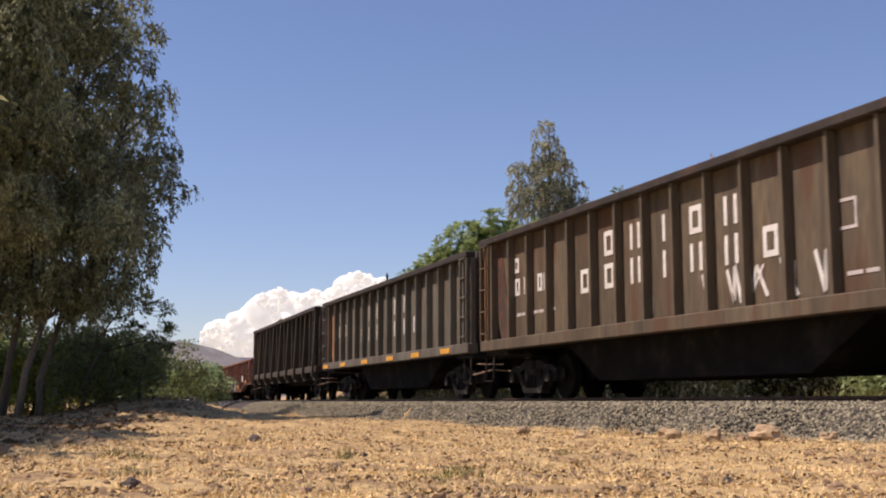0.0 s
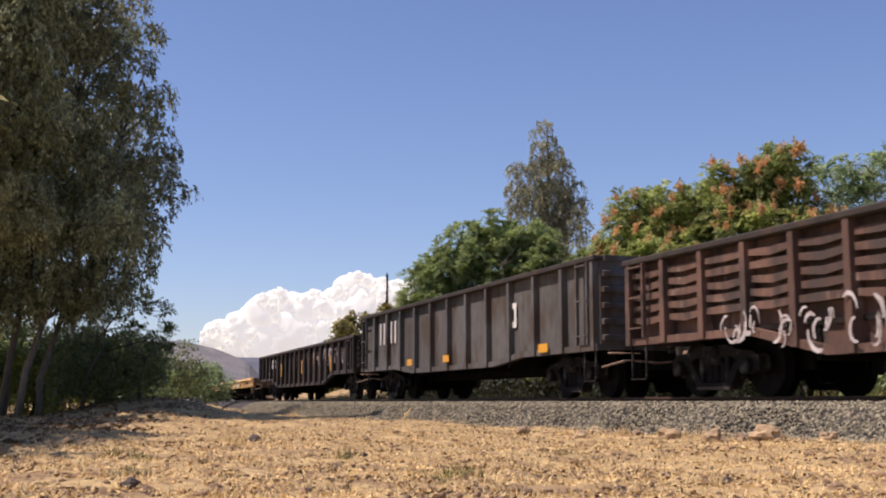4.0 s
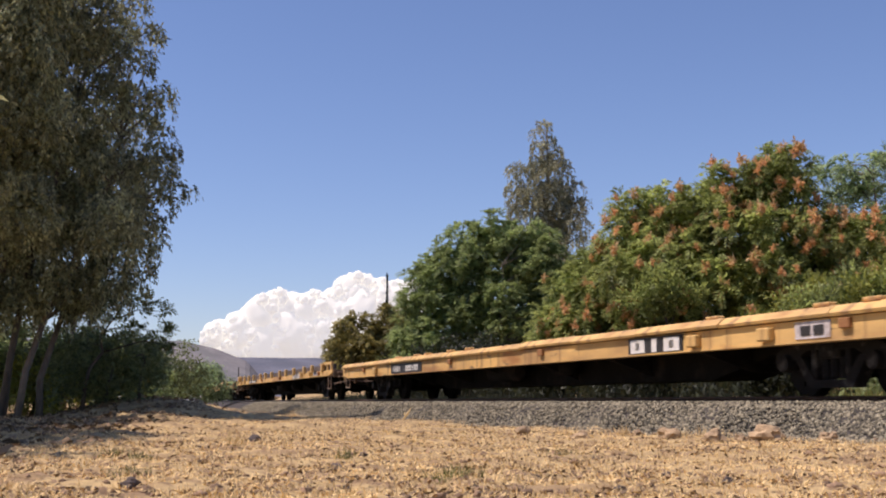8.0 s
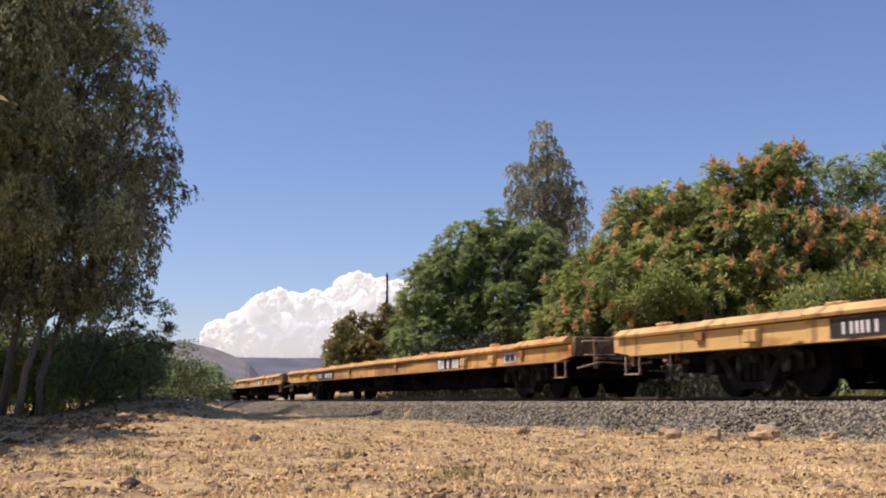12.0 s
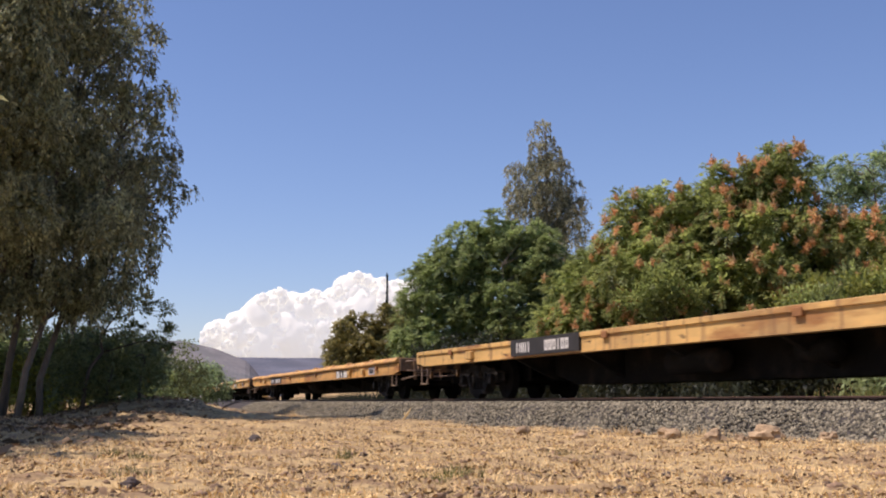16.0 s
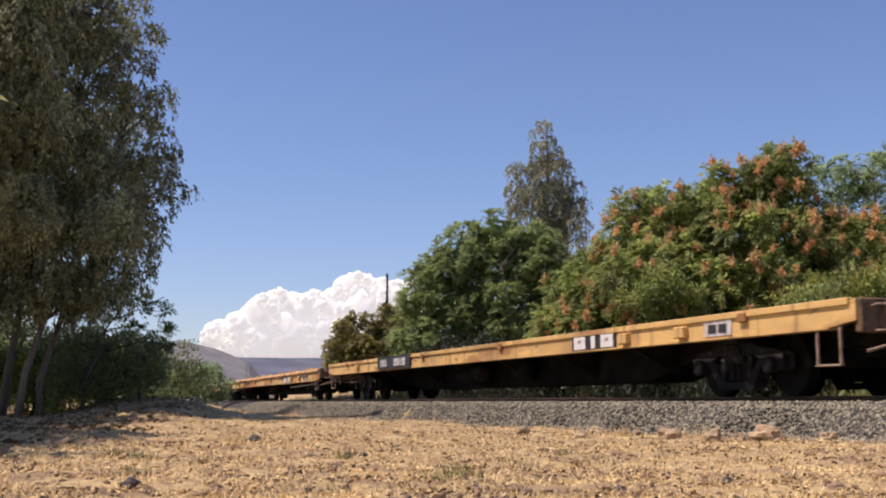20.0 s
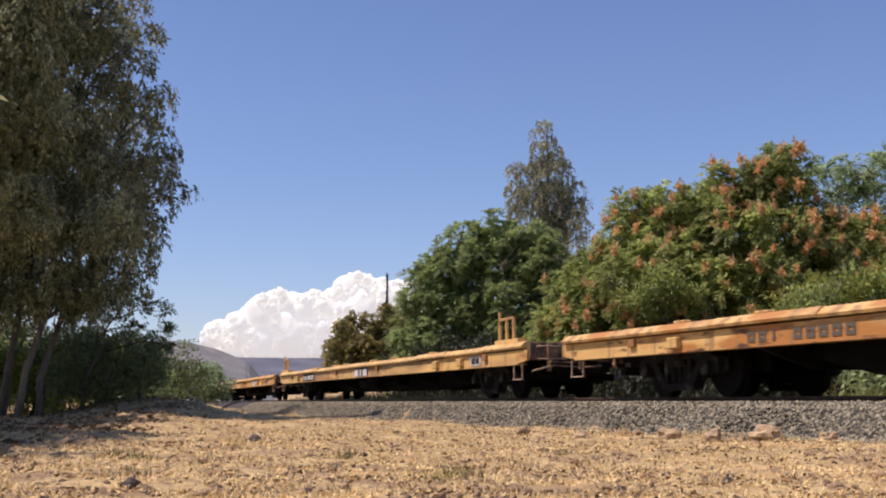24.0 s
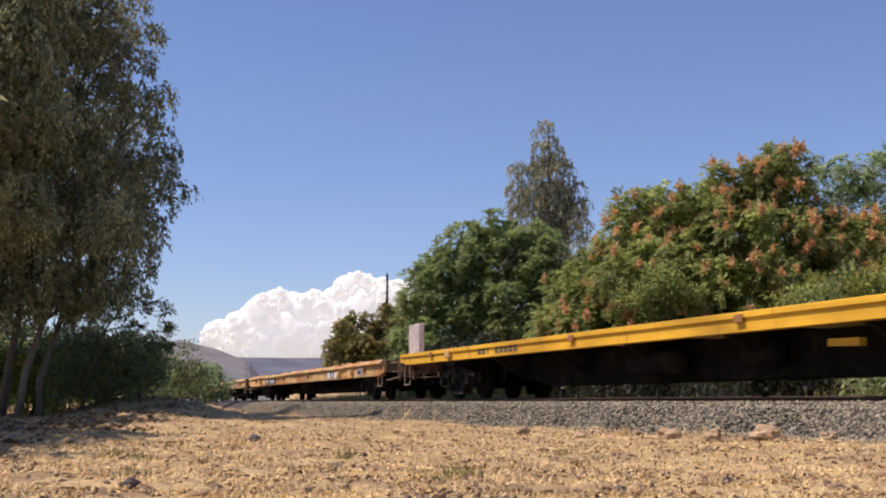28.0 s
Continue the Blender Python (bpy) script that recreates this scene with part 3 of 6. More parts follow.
def hanging(clumps, g, per_m2, n, length, leaf_l, leaf_w, inner=50):
    """Gum sprays: thin twigs that arch out and hang, with long leaves along them."""
    pos, out = shoots(clumps, per_m2, g, -0.8)
    L = (length * g.uniform(0.4, 1.25, len(pos)))[:, None, None]
    t = (g.random((len(pos), n)) ** 0.8)[..., None]
    o = out.copy()
    o[:, 2] = 0
    down = np.array([0, 0, -1.0])
    p = pos[:, None] + L * (o[:, None] * 0.5 * t * (1 - 0.4 * t) + down * t ** 1.7 * 0.9 + np.array([0, 0, 0.15]) * t * (1 - t)) + g.normal(0, 0.035, (len(pos), n, 3))
    way = unit(down * 0.85 + g.normal(0, 0.42, p.shape) + o[:, None] * 0.25)
    sd = unit(np.cross(way, unit(g.normal(0, 1, p.shape)))) * (leaf_w * g.uniform(0.6, 1.25, p.shape[:2]))[..., None]
    ln = (leaf_l * g.uniform(0.55, 1.25, p.shape[:2]))[..., None]
    v = np.stack([p, p + way * ln * 0.4 + sd, p + way * ln, p + way * ln * 0.4 - sd], 2).reshape(-1, 4, 3)
    return np.concatenate([v, inner_leaves(clumps, inner, leaf_l * 1.2, leaf_w * 1.6, g)]).reshape(-1, 3)


def feathered(leaf, per_m2, n, length, pairs, leaf_l, leaf_w, droop=0.4, spread=0.75, inner=40, low=-0.55):
    def put(t, clumps, g):
        v, pos, out = fronds(clumps, g, per_m2, n, length, pairs, leaf_l, leaf_w, droop, spread, inner, low)
        part("crown", quads_mesh("crown", v, 4, leaf), None, t)
        return pos, out
    return put


def drooping(leaf, per_m2, n, length, leaf_l, leaf_w, inner=50):
    def put(t, clumps, g):
        part("crown", quads_mesh("crown", hanging(clumps, g, per_m2, n, length, leaf_l, leaf_w, inner), 4, leaf), None, t)
    return put


def seed_bunch(seed):
    """A hanging bunch of winged seeds on one branched stalk."""
    g = np.random.default_rng(seed)
    bm = bmesh.new()
    hubs = [bm.verts.new((g.normal(0, 0.05), g.normal(0, 0.05), 0.1 - 0.055 * k)) for k in range(5)]
    for a, b in zip(hubs, hubs[1:]):
        c = bm.verts.new(a.co.lerp(b.co, 0.5) + Vector((0.012, 0, 0)))
        bm.faces.new((a, b, c))
    for h in hubs:
        for _ in range(11):
            way = Vector(g.normal(0, 1, 3) + np.array([0, 0, -0.25])).normalized()
            sd = way.cross(Vector(g.normal(0, 1, 3))).normalized() * g.uniform(0.02, 0.035)
            ln = g.uniform(0.1, 0.22)
            bm.faces.new((h, bm.verts.new(h.co + way * ln * 0.6 + sd), bm.verts.new(h.co + way * ln), bm.verts.new(h.co + way * ln * 0.6 - sd)))
    return bm


def facing(x_turn, r, z):
    """A place at a bearing (degrees right of the far direction of the line) and range from the camera's foot, facing it."""
    a = radians(x_turn)
    return pose(-r * math.cos(a), r * math.sin(a), z, 0, 0, 90 - x_turn)


def planted(bearing, r, sink=0.0):
    """The same, standing on the ground there."""
    a = radians(bearing)
    return facing(bearing, r, float(ground_z(np.array([-r * math.cos(a)]), np.array([r * math.sin(a)]))[0]) - sink)


# Large gum tree by the dirt track, several pale stems. Its outline: height and how far out the crown reaches.
GUM_EDGE = [(2.6, 2.8), (3.0, 3.25), (3.6, 3.5), (4.2, 3.8), (4.5, 3.9), (4.8, 3.6), (5.3, 3.8), (5.45, 4.0), (5.75, 4.1), (6.2, 4.1), (6.9, 4.4), (7.3, 4.1), (7.6, 3.7), (8.1, 3.8), (8.7, 3.95), (9.3, 3.35), (9.9, 3.6), (10.6, 3.2), (12.0, 2.0), (13.5, 0.6)]


def gum_clumps(g):
    vs, us = [p[0] for p in GUM_EDGE], [p[1] for p in GUM_EDGE]
    out = []
    for layer, (k, pack) in enumerate(((1.0, 0.66), (1.5, 0.7))):
        have = []
        for _ in range(7000):
            v, u, r = g.uniform(2.7, 12.4), g.uniform(-4.5, 4.4), g.uniform(0.28, 0.62) * k
            r = r * 1.6 if u < -0.5 or v > 11 else r
            edge = min(np.interp([v - 0.6 * r, v, v + 0.6 * r], vs, us))
            if u + (0.6 + 0.5 * layer) * r > edge or u - r < -edge - 1.2:
                continue
            if 6.9 < v < 8.9 and u > 2.2 + 0.2 * (v - 6.9) and g.random() < 0.62 + 0.38 * layer:      # a thin place that lets the sky through
                continue
            if all((u - a) ** 2 + (v - c) ** 2 > (pack * (r + q)) ** 2 for a, b, c, q in have):
                have.append((u, g.uniform(-1.0, 0.3) * min(1.2, (edge - u) * 0.6) + 0.9 * layer, v, r))
        out += have
    for _ in range(46):      # the far and near sides of the crown
        v = g.uniform(4.2, 12.0)
        r, edge = g.uniform(0.7, 1.15), float(np.interp(v, vs, us)) - (1.9 if 6.2 < v < 9.4 else 0)
        out.append((g.uniform(-edge + 1, edge - 1.6 * r), g.uniform(1.6, 4.6) if g.random() < 0.72 else g.uniform(-3.2, -2.0), v, r))
    out += [(u, g.uniform(-0.4, 0.9), g.uniform(2.75, 3.3), g.uniform(0.38, 0.5)) for u in np.linspace(-0.6, 2.7, 13)]
    return out + [(4.45, 0, 5.85, 0.12), (4.2, 0, 5.6, 0.16), (3.75, 0, 8.4, 0.16), (3.5, 0.1, 8.0, 0.2), (3.3, 0, 9.0, 0.18), (3.3, 0, 9.9, 0.22), (3.6, 0, 7.7, 0.14), (3.2, 0, 3.5, 0.18)]


tree("gum_tree", "tall gum tree with drooping olive leaves and several pale stems", "tree", facing(-0.4, 30, 0.0),
     gum_clumps(np.random.default_rng(5)), M["bark"], None, [(-0.25, 0, 10, 0.8), (0.05, 0.3, 8.5, 1.7), (0.4, -0.1, 7, 2.4), (-0.9, 0.4, 10, -0.8), (0.2, 0.5, 9, 1.1), (0.9, 0.6, 6.0, 1.5)], 31,
     girth=0.095, foliage=drooping(LEAF["gum"], 13, 16, 0.5, 0.145, 0.025, 170))
tree("gum_tree", "large gum tree shading the dirt track", "tree", pose(-23.8, -4.2, 0.1),
     [(-2.6, 0.2, 6.4, 1.5), (-4.0, 0.0, 7.2, 1.5), (0.6, 0.8, 6.2, 1.3), (2.6, 0.4, 6.6, 1.4), (0, 0, 7.5, 2.2), (1.8, 0.5, 6.5, 1.6), (-1.8, 0, 6.8, 1.7), (0.3, 1.6, 6.0, 1.5), (-0.4, -1.6, 6.4, 1.6), (0.2, 0, 9.6, 1.8), (1.5, -1, 8.4, 1.4), (-1.4, 1, 8.6, 1.4)],
     M["bark"], LEAF["gum"], [(0, 0, 8, 0.3), (0.4, 0.2, 7, 1.0)], 30, per_m2=20, per=13, spread=0.22, length=0.34, width=0.06, droop=0.9, girth=0.17)
tree("gum_tree", "large gum tree shading the dirt track", "tree", pose(-16.5, -5.0, 0.1),
     [(2.5, 0.2, 6.2, 1.7), (-2.6, 0.7, 6.6, 1.6), (-4.2, 1.0, 6.6, 1.5), (1.2, 1.5, 6.4, 1.3), (-1.0, 1.7, 6.2, 1.3), (0, 0, 7.0, 2.0), (1.6, 0.5, 6.2, 1.5), (-1.6, 0, 6.4, 1.6), (0.3, 1.2, 5.6, 1.3), (-0.4, -1.4, 6.0, 1.5), (0.2, 0, 8.8, 1.6)],
     M["bark"], LEAF["gum"], [(0, 0, 8, 0.3), (0.4, 0.2, 7, 1.0)], 29, per_m2=20, per=13, spread=0.22, length=0.34, width=0.06, droop=0.9, girth=0.17)
tree("gum_tree", "large gum tree shading the dirt track", "tree", pose(-12.2, -5.45, 0.05),
     [(0, 0, 7.0, 1.8), (1.8, 0.2, 6.2, 1.5), (-2.0, 0.6, 6.6, 1.6), (0.6, 0.9, 6.0, 1.3), (-0.9, -1.2, 6.4, 1.4)],
     M["bark"], LEAF["gum"], [(0, 0, 8, 0.3), (0.4, 0.2, 7, 1.0)], 27, per_m2=18, per=13, spread=0.22, length=0.34, width=0.06, droop=0.9, girth=0.17)
# added where the large gum hides it, to throw shade towards the line
tree("gum_tree", "gum tree beside the dirt track", "tree", planted(2.6, 42),
     [(0, 0, 8.6, 1.6), (1.5, 0.2, 7.6, 1.3), (-1.4, 0, 7.8, 1.4), (1.3, 0.3, 9.6, 1.2), (-0.6, 0, 10.2, 1.3), (0.8, 0.2, 6.4, 1.2), (-1.0, 0.3, 6.2, 1.2), (1.9, 0.2, 6.0, 0.8)],
     M["bark"], LEAF["gum"], [(0, 0, 8.5, 0.4), (0.5, 0.2, 7, 0.9)], 26, per_m2=18, per=40, spread=0.2, length=0.22, width=0.036, droop=0.9, girth=0.12, hang=1.8)
# unseen gum, added to shade the lower crown of the large one
tree("gum_tree", "very tall gum tree beside the dirt track", "tree", pose(-31.6, -4.6, 0.3),
     [(0, 0, 10.0, 2.0), (1.2, -0.6, 12.0, 1.9), (-1.3, 0.3, 11.6, 1.9), (0.2, 0.2, 13.6, 1.8), (-0.4, 0.6, 8.8, 1.5), (-1.9, -0.8, 9.6, 1.6), (1.7, 0.2, 9.4, 1.4)],
     M["bark"], LEAF["gum"], [(0, 0, 12.5, 0.4), (0.5, 0.2, 9, 0.9)], 25, per_m2=16, per=70, spread=0.24, length=0.36, width=0.07, droop=0.9, girth=0.2)
tree("shrub", "tall dark shrub behind the gum stems", "shrub", planted(1.3, 37),
     [(-1.6, 0, 1.2, 1.1), (-0.4, 0, 1.6, 1.2), (0.9, 0.2, 1.4, 1.1), (1.9, 0, 0.9, 0.8), (-0.9, 0.3, 1.8, 0.5)], M["bark_dark"], LEAF["dark"], [(0, 0, 1.8, 0.2)], 28,
     per_m2=34, per=46, spread=0.17, length=0.15, width=0.045, girth=0.08, group="bushes left of the line")
# A low leafy branch tree beside it, and dark bushes at its foot.
tree("broadleaf_tree", "small dark broadleaf tree under the gum tree", "tree", planted(6.2, 31),
     [(-0.7, 0, 2.7, 0.2), (-0.3, 0, 2.4, 0.18), (0.1, 0, 2.5, 0.12), (0.42, 0, 2.25, 0.1), (-0.1, 0, 2.0, 0.18), (0.45, 0, 1.75, 0.1), (-0.5, 0, 1.8, 0.28), (0.2, 0, 1.45, 0.18), (-1.1, 0, 2.3, 0.35), (0.5, 0, 1.4, 0.1)], M["bark_dark"], LEAF["dark"], [(-1.6, 0.2, 2.4, 0.9)], 32, girth=0.06, foliage=feathered(LEAF["dark"], 8, 6, 0.3, 4, 0.11, 0.03, 0.2, 0.9, 60))
tree("shrub", "dense dark green shrub in the shade of trees", "shrub", planted(4.3, 34),
     [(-0.9, 0, 1.2, 1.0), (0.2, 0, 1.3, 1.0), (0.95, 0, 0.95, 0.6), (-0.4, 0.3, 1.5, 0.45), (-1.9, 0.4, 1.0, 0.8)], M["bark_dark"], LEAF["dark"], [(0, 0, 1.5, 0.2)], 33, per_m2=34, per=46, spread=0.17, length=0.15, width=0.05, girth=0.08, group="bushes left of the line")
tree("shrub", "dense dark green shrub under the gum tree", "shrub", planted(4.4, 31.5),
     [(-1.2, 0, 0.35, 0.6), (-0.4, 0, 0.4, 0.6), (0.4, 0, 0.4, 0.6), (1.0, 0, 0.4, 0.5), (-0.8, 0.1, 0.95, 0.5), (0.1, 0.1, 1.1, 0.45), (0.7, 0, 1.1, 0.45), (1.1, 0.1, 0.9, 0.35), (0.4, 0, 1.55, 0.28), (-0.5, 0, 1.5, 0.25)], M["bark_dark"], LEAF["dark"], [(0, 0, 1.2, 0.2), (0.8, 0, 1.2, 0.1)], 46,
     girth=0.05, group="bushes left of the line", foliage=feathered(LEAF["dark"], 7, 6, 0.34, 5, 0.09, 0.018, 0.1, 0.9, 150))
tree("shrub", "lighter olive shrub at the foot of the gum stems", "shrub", planted(1.5, 33.0),
     [(-0.7, 0, 0.4, 0.6), (0.1, 0, 0.45, 0.6), (0.5, 0, 0.95, 0.42), (-0.3, 0.1, 0.95, 0.5), (-1.4, 0.2, 0.5, 0.6)], M["bark_dark"], LEAF["bright"], [(0, 0, 0.8, 0.2)], 47,
     per_m2=30, per=40, spread=0.15, length=0.12, width=0.035, girth=0.04, group="bushes left of the line")
tree("shrub", "olive green shrub beside the dirt track", "shrub", planted(0.6, 40),
     [(-1.6, 0, 0.9, 0.9), (-0.3, 0, 1.1, 0.9), (1.0, 0.3, 1.0, 0.9), (2.2, 0.2, 0.9, 0.8)], M["bark_dark"], LEAF["bright"], [(0, 0, 1.2, 0.2)], 34, per_m2=30, per=36, spread=0.16, length=0.12, width=0.035, girth=0.06, group="bushes left of the line")
for k, (b, r, tint) in enumerate(((-1.2, 34, "green"), (1.9, 44, "bright"), (4.0, 48, "green"), (6.0, 52, "dark"), (-3.0, 46, "blue"))):
    tree("shrub", "wide leafy shrub at the edge of the dirt track", "shrub", planted(b, r),
         [(-1.5, 0, 1.0, 1.0), (-0.3, 0.3, 1.5, 1.1), (1.0, 0, 1.3, 1.1), (2.0, 0.3, 0.9, 0.8), (0.2, 0.5, 1.7, 0.5), (-1.2, 0.3, 1.5, 0.5)], M["bark_dark"], LEAF[tint], [(0, 0, 1.5, 0.2)], 110 + k,
         per_m2=30, per=36, spread=0.18, length=0.15, width=0.045, girth=0.07, group="bushes left of the line")
tree("shrub", "rounded mid-green shrub beside the track", "shrub", planted(8.4, 62),
     [(-0.7, 0, 0.9, 0.9), (0.5, 0, 1.1, 0.9), (1.2, 0, 0.9, 0.75), (0.6, 0.4, 1.75, 0.45), (-1.4, 0.3, 0.8, 0.8), (1.0, 0.2, 1.6, 0.35)], M["bark_dark"], LEAF["blue"], [(0, 0, 1.5, 0.2)], 35, per_m2=32, per=40, spread=0.18, length=0.16, width=0.045, girth=0.08, group="bushes left of the line")
tree("shrub", "rounded mid-green shrub beside the track", "shrub", planted(7.2, 75),
     [(-0.7, 0, 1.3, 1.3), (0.8, 0, 1.3, 1.2), (-2.2, 0.3, 1.2, 1.2)], M["bark_dark"], LEAF["green"], [(0, 0, 1.5, 0.2)], 36, per_m2=26, per=40, spread=0.2, length=0.18, width=0.05, girth=0.08, group="bushes left of the line")
# Trees behind the line.
tree("oak_tree", "small rounded olive-brown oak behind the line", "tree", facing(17.5, 96, 0.6),
     crown_fill([(-5.0, 2.6), (-4.8, 5.1), (-3.9, 6.4), (-2.75, 6.7), (-2.3, 7.4), (-1.6, 7.5), (-1.15, 6.5), (-0.7, 7.4), (0.7, 7.6), (1.4, 7.9), (2.6, 7.6), (3.6, 6.0)], np.random.default_rng(17), 0.3, 0.5, 1.0, 0.66, 1.8),
     M["bark_dark"], None, [(0, 0, 4, 0.3), (-2, 0.3, 4.5, -0.4)], 37, girth=0.2, foliage=feathered(LEAF["oak"], 2.0, 7, 0.55, 4, 0.26, 0.075, 0.2, 0.9, 26))
LOCUST_SKY = [(-3.85, 2.5), (-3.55, 4.4), (-3.2, 5.5), (-2.73, 5.96), (-2.17, 6.24), (-1.84, 6.85), (-1.33, 6.6), (-0.99, 7.25), (-0.54, 7.5), (0.35, 7.6), (0.81, 8.1), (1.48, 8.0), (1.84, 7.45), (2.88, 7.5), (3.49, 7.7), (4.13, 7.0), (4.53, 6.14), (4.9, 5.4), (5.3, 4.0)]
tree("locust_tree", "full dark green locust tree behind the track", "tree", facing(21.7, 58, 1.6),
     crown_fill(LOCUST_SKY, np.random.default_rng(3), 0.3, 0.35, 0.85, 0.62, 1.6), M["bark"], None, [(1.35, -1.3, 5.4, 0.05), (0.3, 0, 5.5, 0.2), (-1.6, 0, 4.5, -0.6)], 38,
     girth=0.085, foliage=feathered(LEAF["green"], 4.4, 8, 0.5, 6, 0.16, 0.036, 0.3, 0.75, 70))
SWAYING = facing(25.42, 72, 2.65)
FAR_GUM_SKY = [(-2.6, 9.2), (-2.45, 12.3), (-1.97, 12.85), (-1.27, 12.6), (-1.0, 12.3), (-0.9, 14.6), (-0.5, 15.2), (-0.1, 15.5), (0.35, 14.9), (0.8, 14.0), (1.3, 13.5), (1.6, 12.6), (1.85, 11.6), (2.36, 11.2), (2.55, 10.3), (2.6, 9.0)]
swaying_gum = tree("gum_tree", "slender tall gum tree with olive foliage against the sky", "tree", SWAYING,
     crown_fill(FAR_GUM_SKY, np.random.default_rng(8), 5.8, 0.3, 0.6, 0.74, 0.8, 1) + [(0.0, 0.6, 12.5, 0.8), (0.2, 0.6, 10.6, 1.0), (-1.2, 0.5, 10.2, 0.8), (1.3, 0.6, 9.4, 0.9), (0, 0.6, 8.4, 1.2), (0.2, 0.5, 6.8, 1.2)],
     M["bark"], None, [(0, 0, 14.5, 0.1), (0.3, 0.3, 11, 1.2)], 39, girth=0.17, foliage=drooping(LEAF["gum_far"], 11, 17, 0.7, 0.2, 0.037, 60))[0]


def heaven_tree(label, at, clumps, leaf, seed, seeds=0, stems=((0, 0, 4.0, 0.2),), per_m2=4.4, n=9, length=0.6, pairs=7, droop=0.42, low=-0.55, band=None, inner=120):
    """A tree of heaven: rosettes of long feathered leaves, and bunches of orange seeds at some shoot ends."""
    t, (pos, out), g = tree("heaven_tree", label, "tree", at, clumps, M["bark"], None, stems, seed, girth=0.09,
                            foliage=feathered(leaf, per_m2, n, length, pairs, 0.17, 0.031, droop, 0.8, inner, low))
    fit = np.flatnonzero((out[:, 1] < -0.35) & (out[:, 2] > -0.25) & ((pos[:, 1] < 0.1)))
    likely = band(pos[fit, 0], pos[fit, 2]) + 0.06 if band else np.ones(len(fit))
    for i in g.choice(fit, min(seeds, len(fit)), False, likely / likely.sum()):
        k = int(g.integers(8))
        a = pos[i] + out[i] * np.array([0.45, 0.6, 0.35])
        part("seed_head", shared(("seed_head", k), lambda: seed_bunch(400 + k)), LEAF["seed" if k < 5 else "seed_pale"], t, "bunch of orange winged seeds" if k < 5 else "bunch of tan winged seeds",
             pose(*a, g.uniform(-25, 25), g.uniform(-25, 25), g.uniform(0, 360)) @ Matrix.Diagonal((*([g.uniform(0.55, 1.1)] * 3), 1)))
    return t


def seed_band(u, v):
    """How likely seeds are: most on two sloping limbs and the low fringe, none in the leafy hollows."""
    k = np.exp(-((v - (5.6 - 0.1 * np.abs(u + 1))) / 0.7) ** 2) * 0.7 + np.exp(-((v - 4.1 + 0.06 * u) / 0.5) ** 2) * (u > -1.6) + 1.6 * np.exp(-(((u - 0.4) / 0.8) ** 2 + ((v - 2.6) / 1.0) ** 2)) + 0.9 * np.exp(-((v - 1.7) / 0.5) ** 2) * (u < 1.0)
    k = k + 0.6 * np.exp(-(((u - 1.6) / 0.6) ** 2 + ((v - 6.5) / 0.6) ** 2))
    return np.clip(k, 0, 1) ** 2


HEAVEN_SKY = [(-3.75, 4.0), (-3.66, 5.3), (-3.3, 5.5), (-3.02, 5.75), (-2.38, 5.85), (-1.58, 5.95), (-1.32, 5.65), (-1.0, 5.7), (-0.81, 6.1), (-0.24, 6.3), (0.21, 6.6), (0.6, 6.3), (0.85, 6.6), (1.14, 6.95), (1.55, 7.0), (2.03, 6.85), (2.29, 6.4), (2.4, 5.75), (2.77, 5.4), (3.01, 5.1), (3.21, 4.75), (3.77, 4.3), (4.8, 4.3)]
heaven_tree("tree of heaven with many orange seed clusters", facing(33.9, 38, 1.5), crown_fill(HEAVEN_SKY, np.random.default_rng(4), 0.4, 0.3, 0.7, 0.62, 1.6),
            LEAF["mid"], 41, 285, ((0.3, 0, 4.5, 0.6), (-1.8, 0.3, 3.6, -0.3), (2.4, 0, 4.2, 0.4)), band=seed_band)
heaven_tree("yellow-green tree of heaven with orange seed clusters low down", facing(27.6, 39, 1.4),
            crown_fill([(-1.8, 2.3), (-1.3, 3.1), (-0.9, 3.4), (-0.4, 3.8), (-0.1, 4.2), (0.3, 4.6), (0.9, 4.5), (1.6, 4.2), (2.4, 3.6)], np.random.default_rng(14), 0.2, 0.3, 0.65, 0.62, 1.0),
            LEAF["mid"], 42, 80, ((0, 0, 3, 0.2), (-1, 0, 2.4, 0.2)), band=lambda u, v: np.exp(-((v - 1.2) / 0.9) ** 2))
heaven_tree("tall blue-green tree of heaven", facing(40.3, 40, 1.7),
            [(-1.5, 0, 5.95, 0.2), (-1.25, 0, 6.15, 0.2)] + crown_fill([(-1.25, 4.4), (-1.05, 6.5), (-0.99, 6.75), (-0.7, 6.95), (-0.4, 6.7), (-0.21, 6.3), (0.11, 6.65), (0.6, 6.8), (1.2, 7.0), (2.4, 6.6), (3.2, 5.4)], np.random.default_rng(15), 0.6, 0.22, 0.46, 0.95, 0.8, 2),
            LEAF["blue"], 43, 0, ((0, 0, 6.0, 0.2), (1.4, 0, 5, 0.3)), 3.6, 9, 0.66, inner=20)
tree("shrub", "dusky blue-green sapling between the taller trees", "shrub", facing(27.4, 60, 2.0), [(-0.2, 0, 5.6, 0.45), (0.5, 0, 6.2, 0.4), (-0.8, 0, 5.0, 0.5), (0.3, 0.3, 5.2, 0.6), (0, 0, 4.2, 0.7), (0.2, 0, 3.0, 0.8), (0, 0, 1.7, 0.9)], M["bark_dark"], None, [(0, 0, 5, 0.1)], 44,
     girth=0.06, foliage=feathered(LEAF["blue"], 5, 9, 0.45, 6, 0.15, 0.034, inner=200))


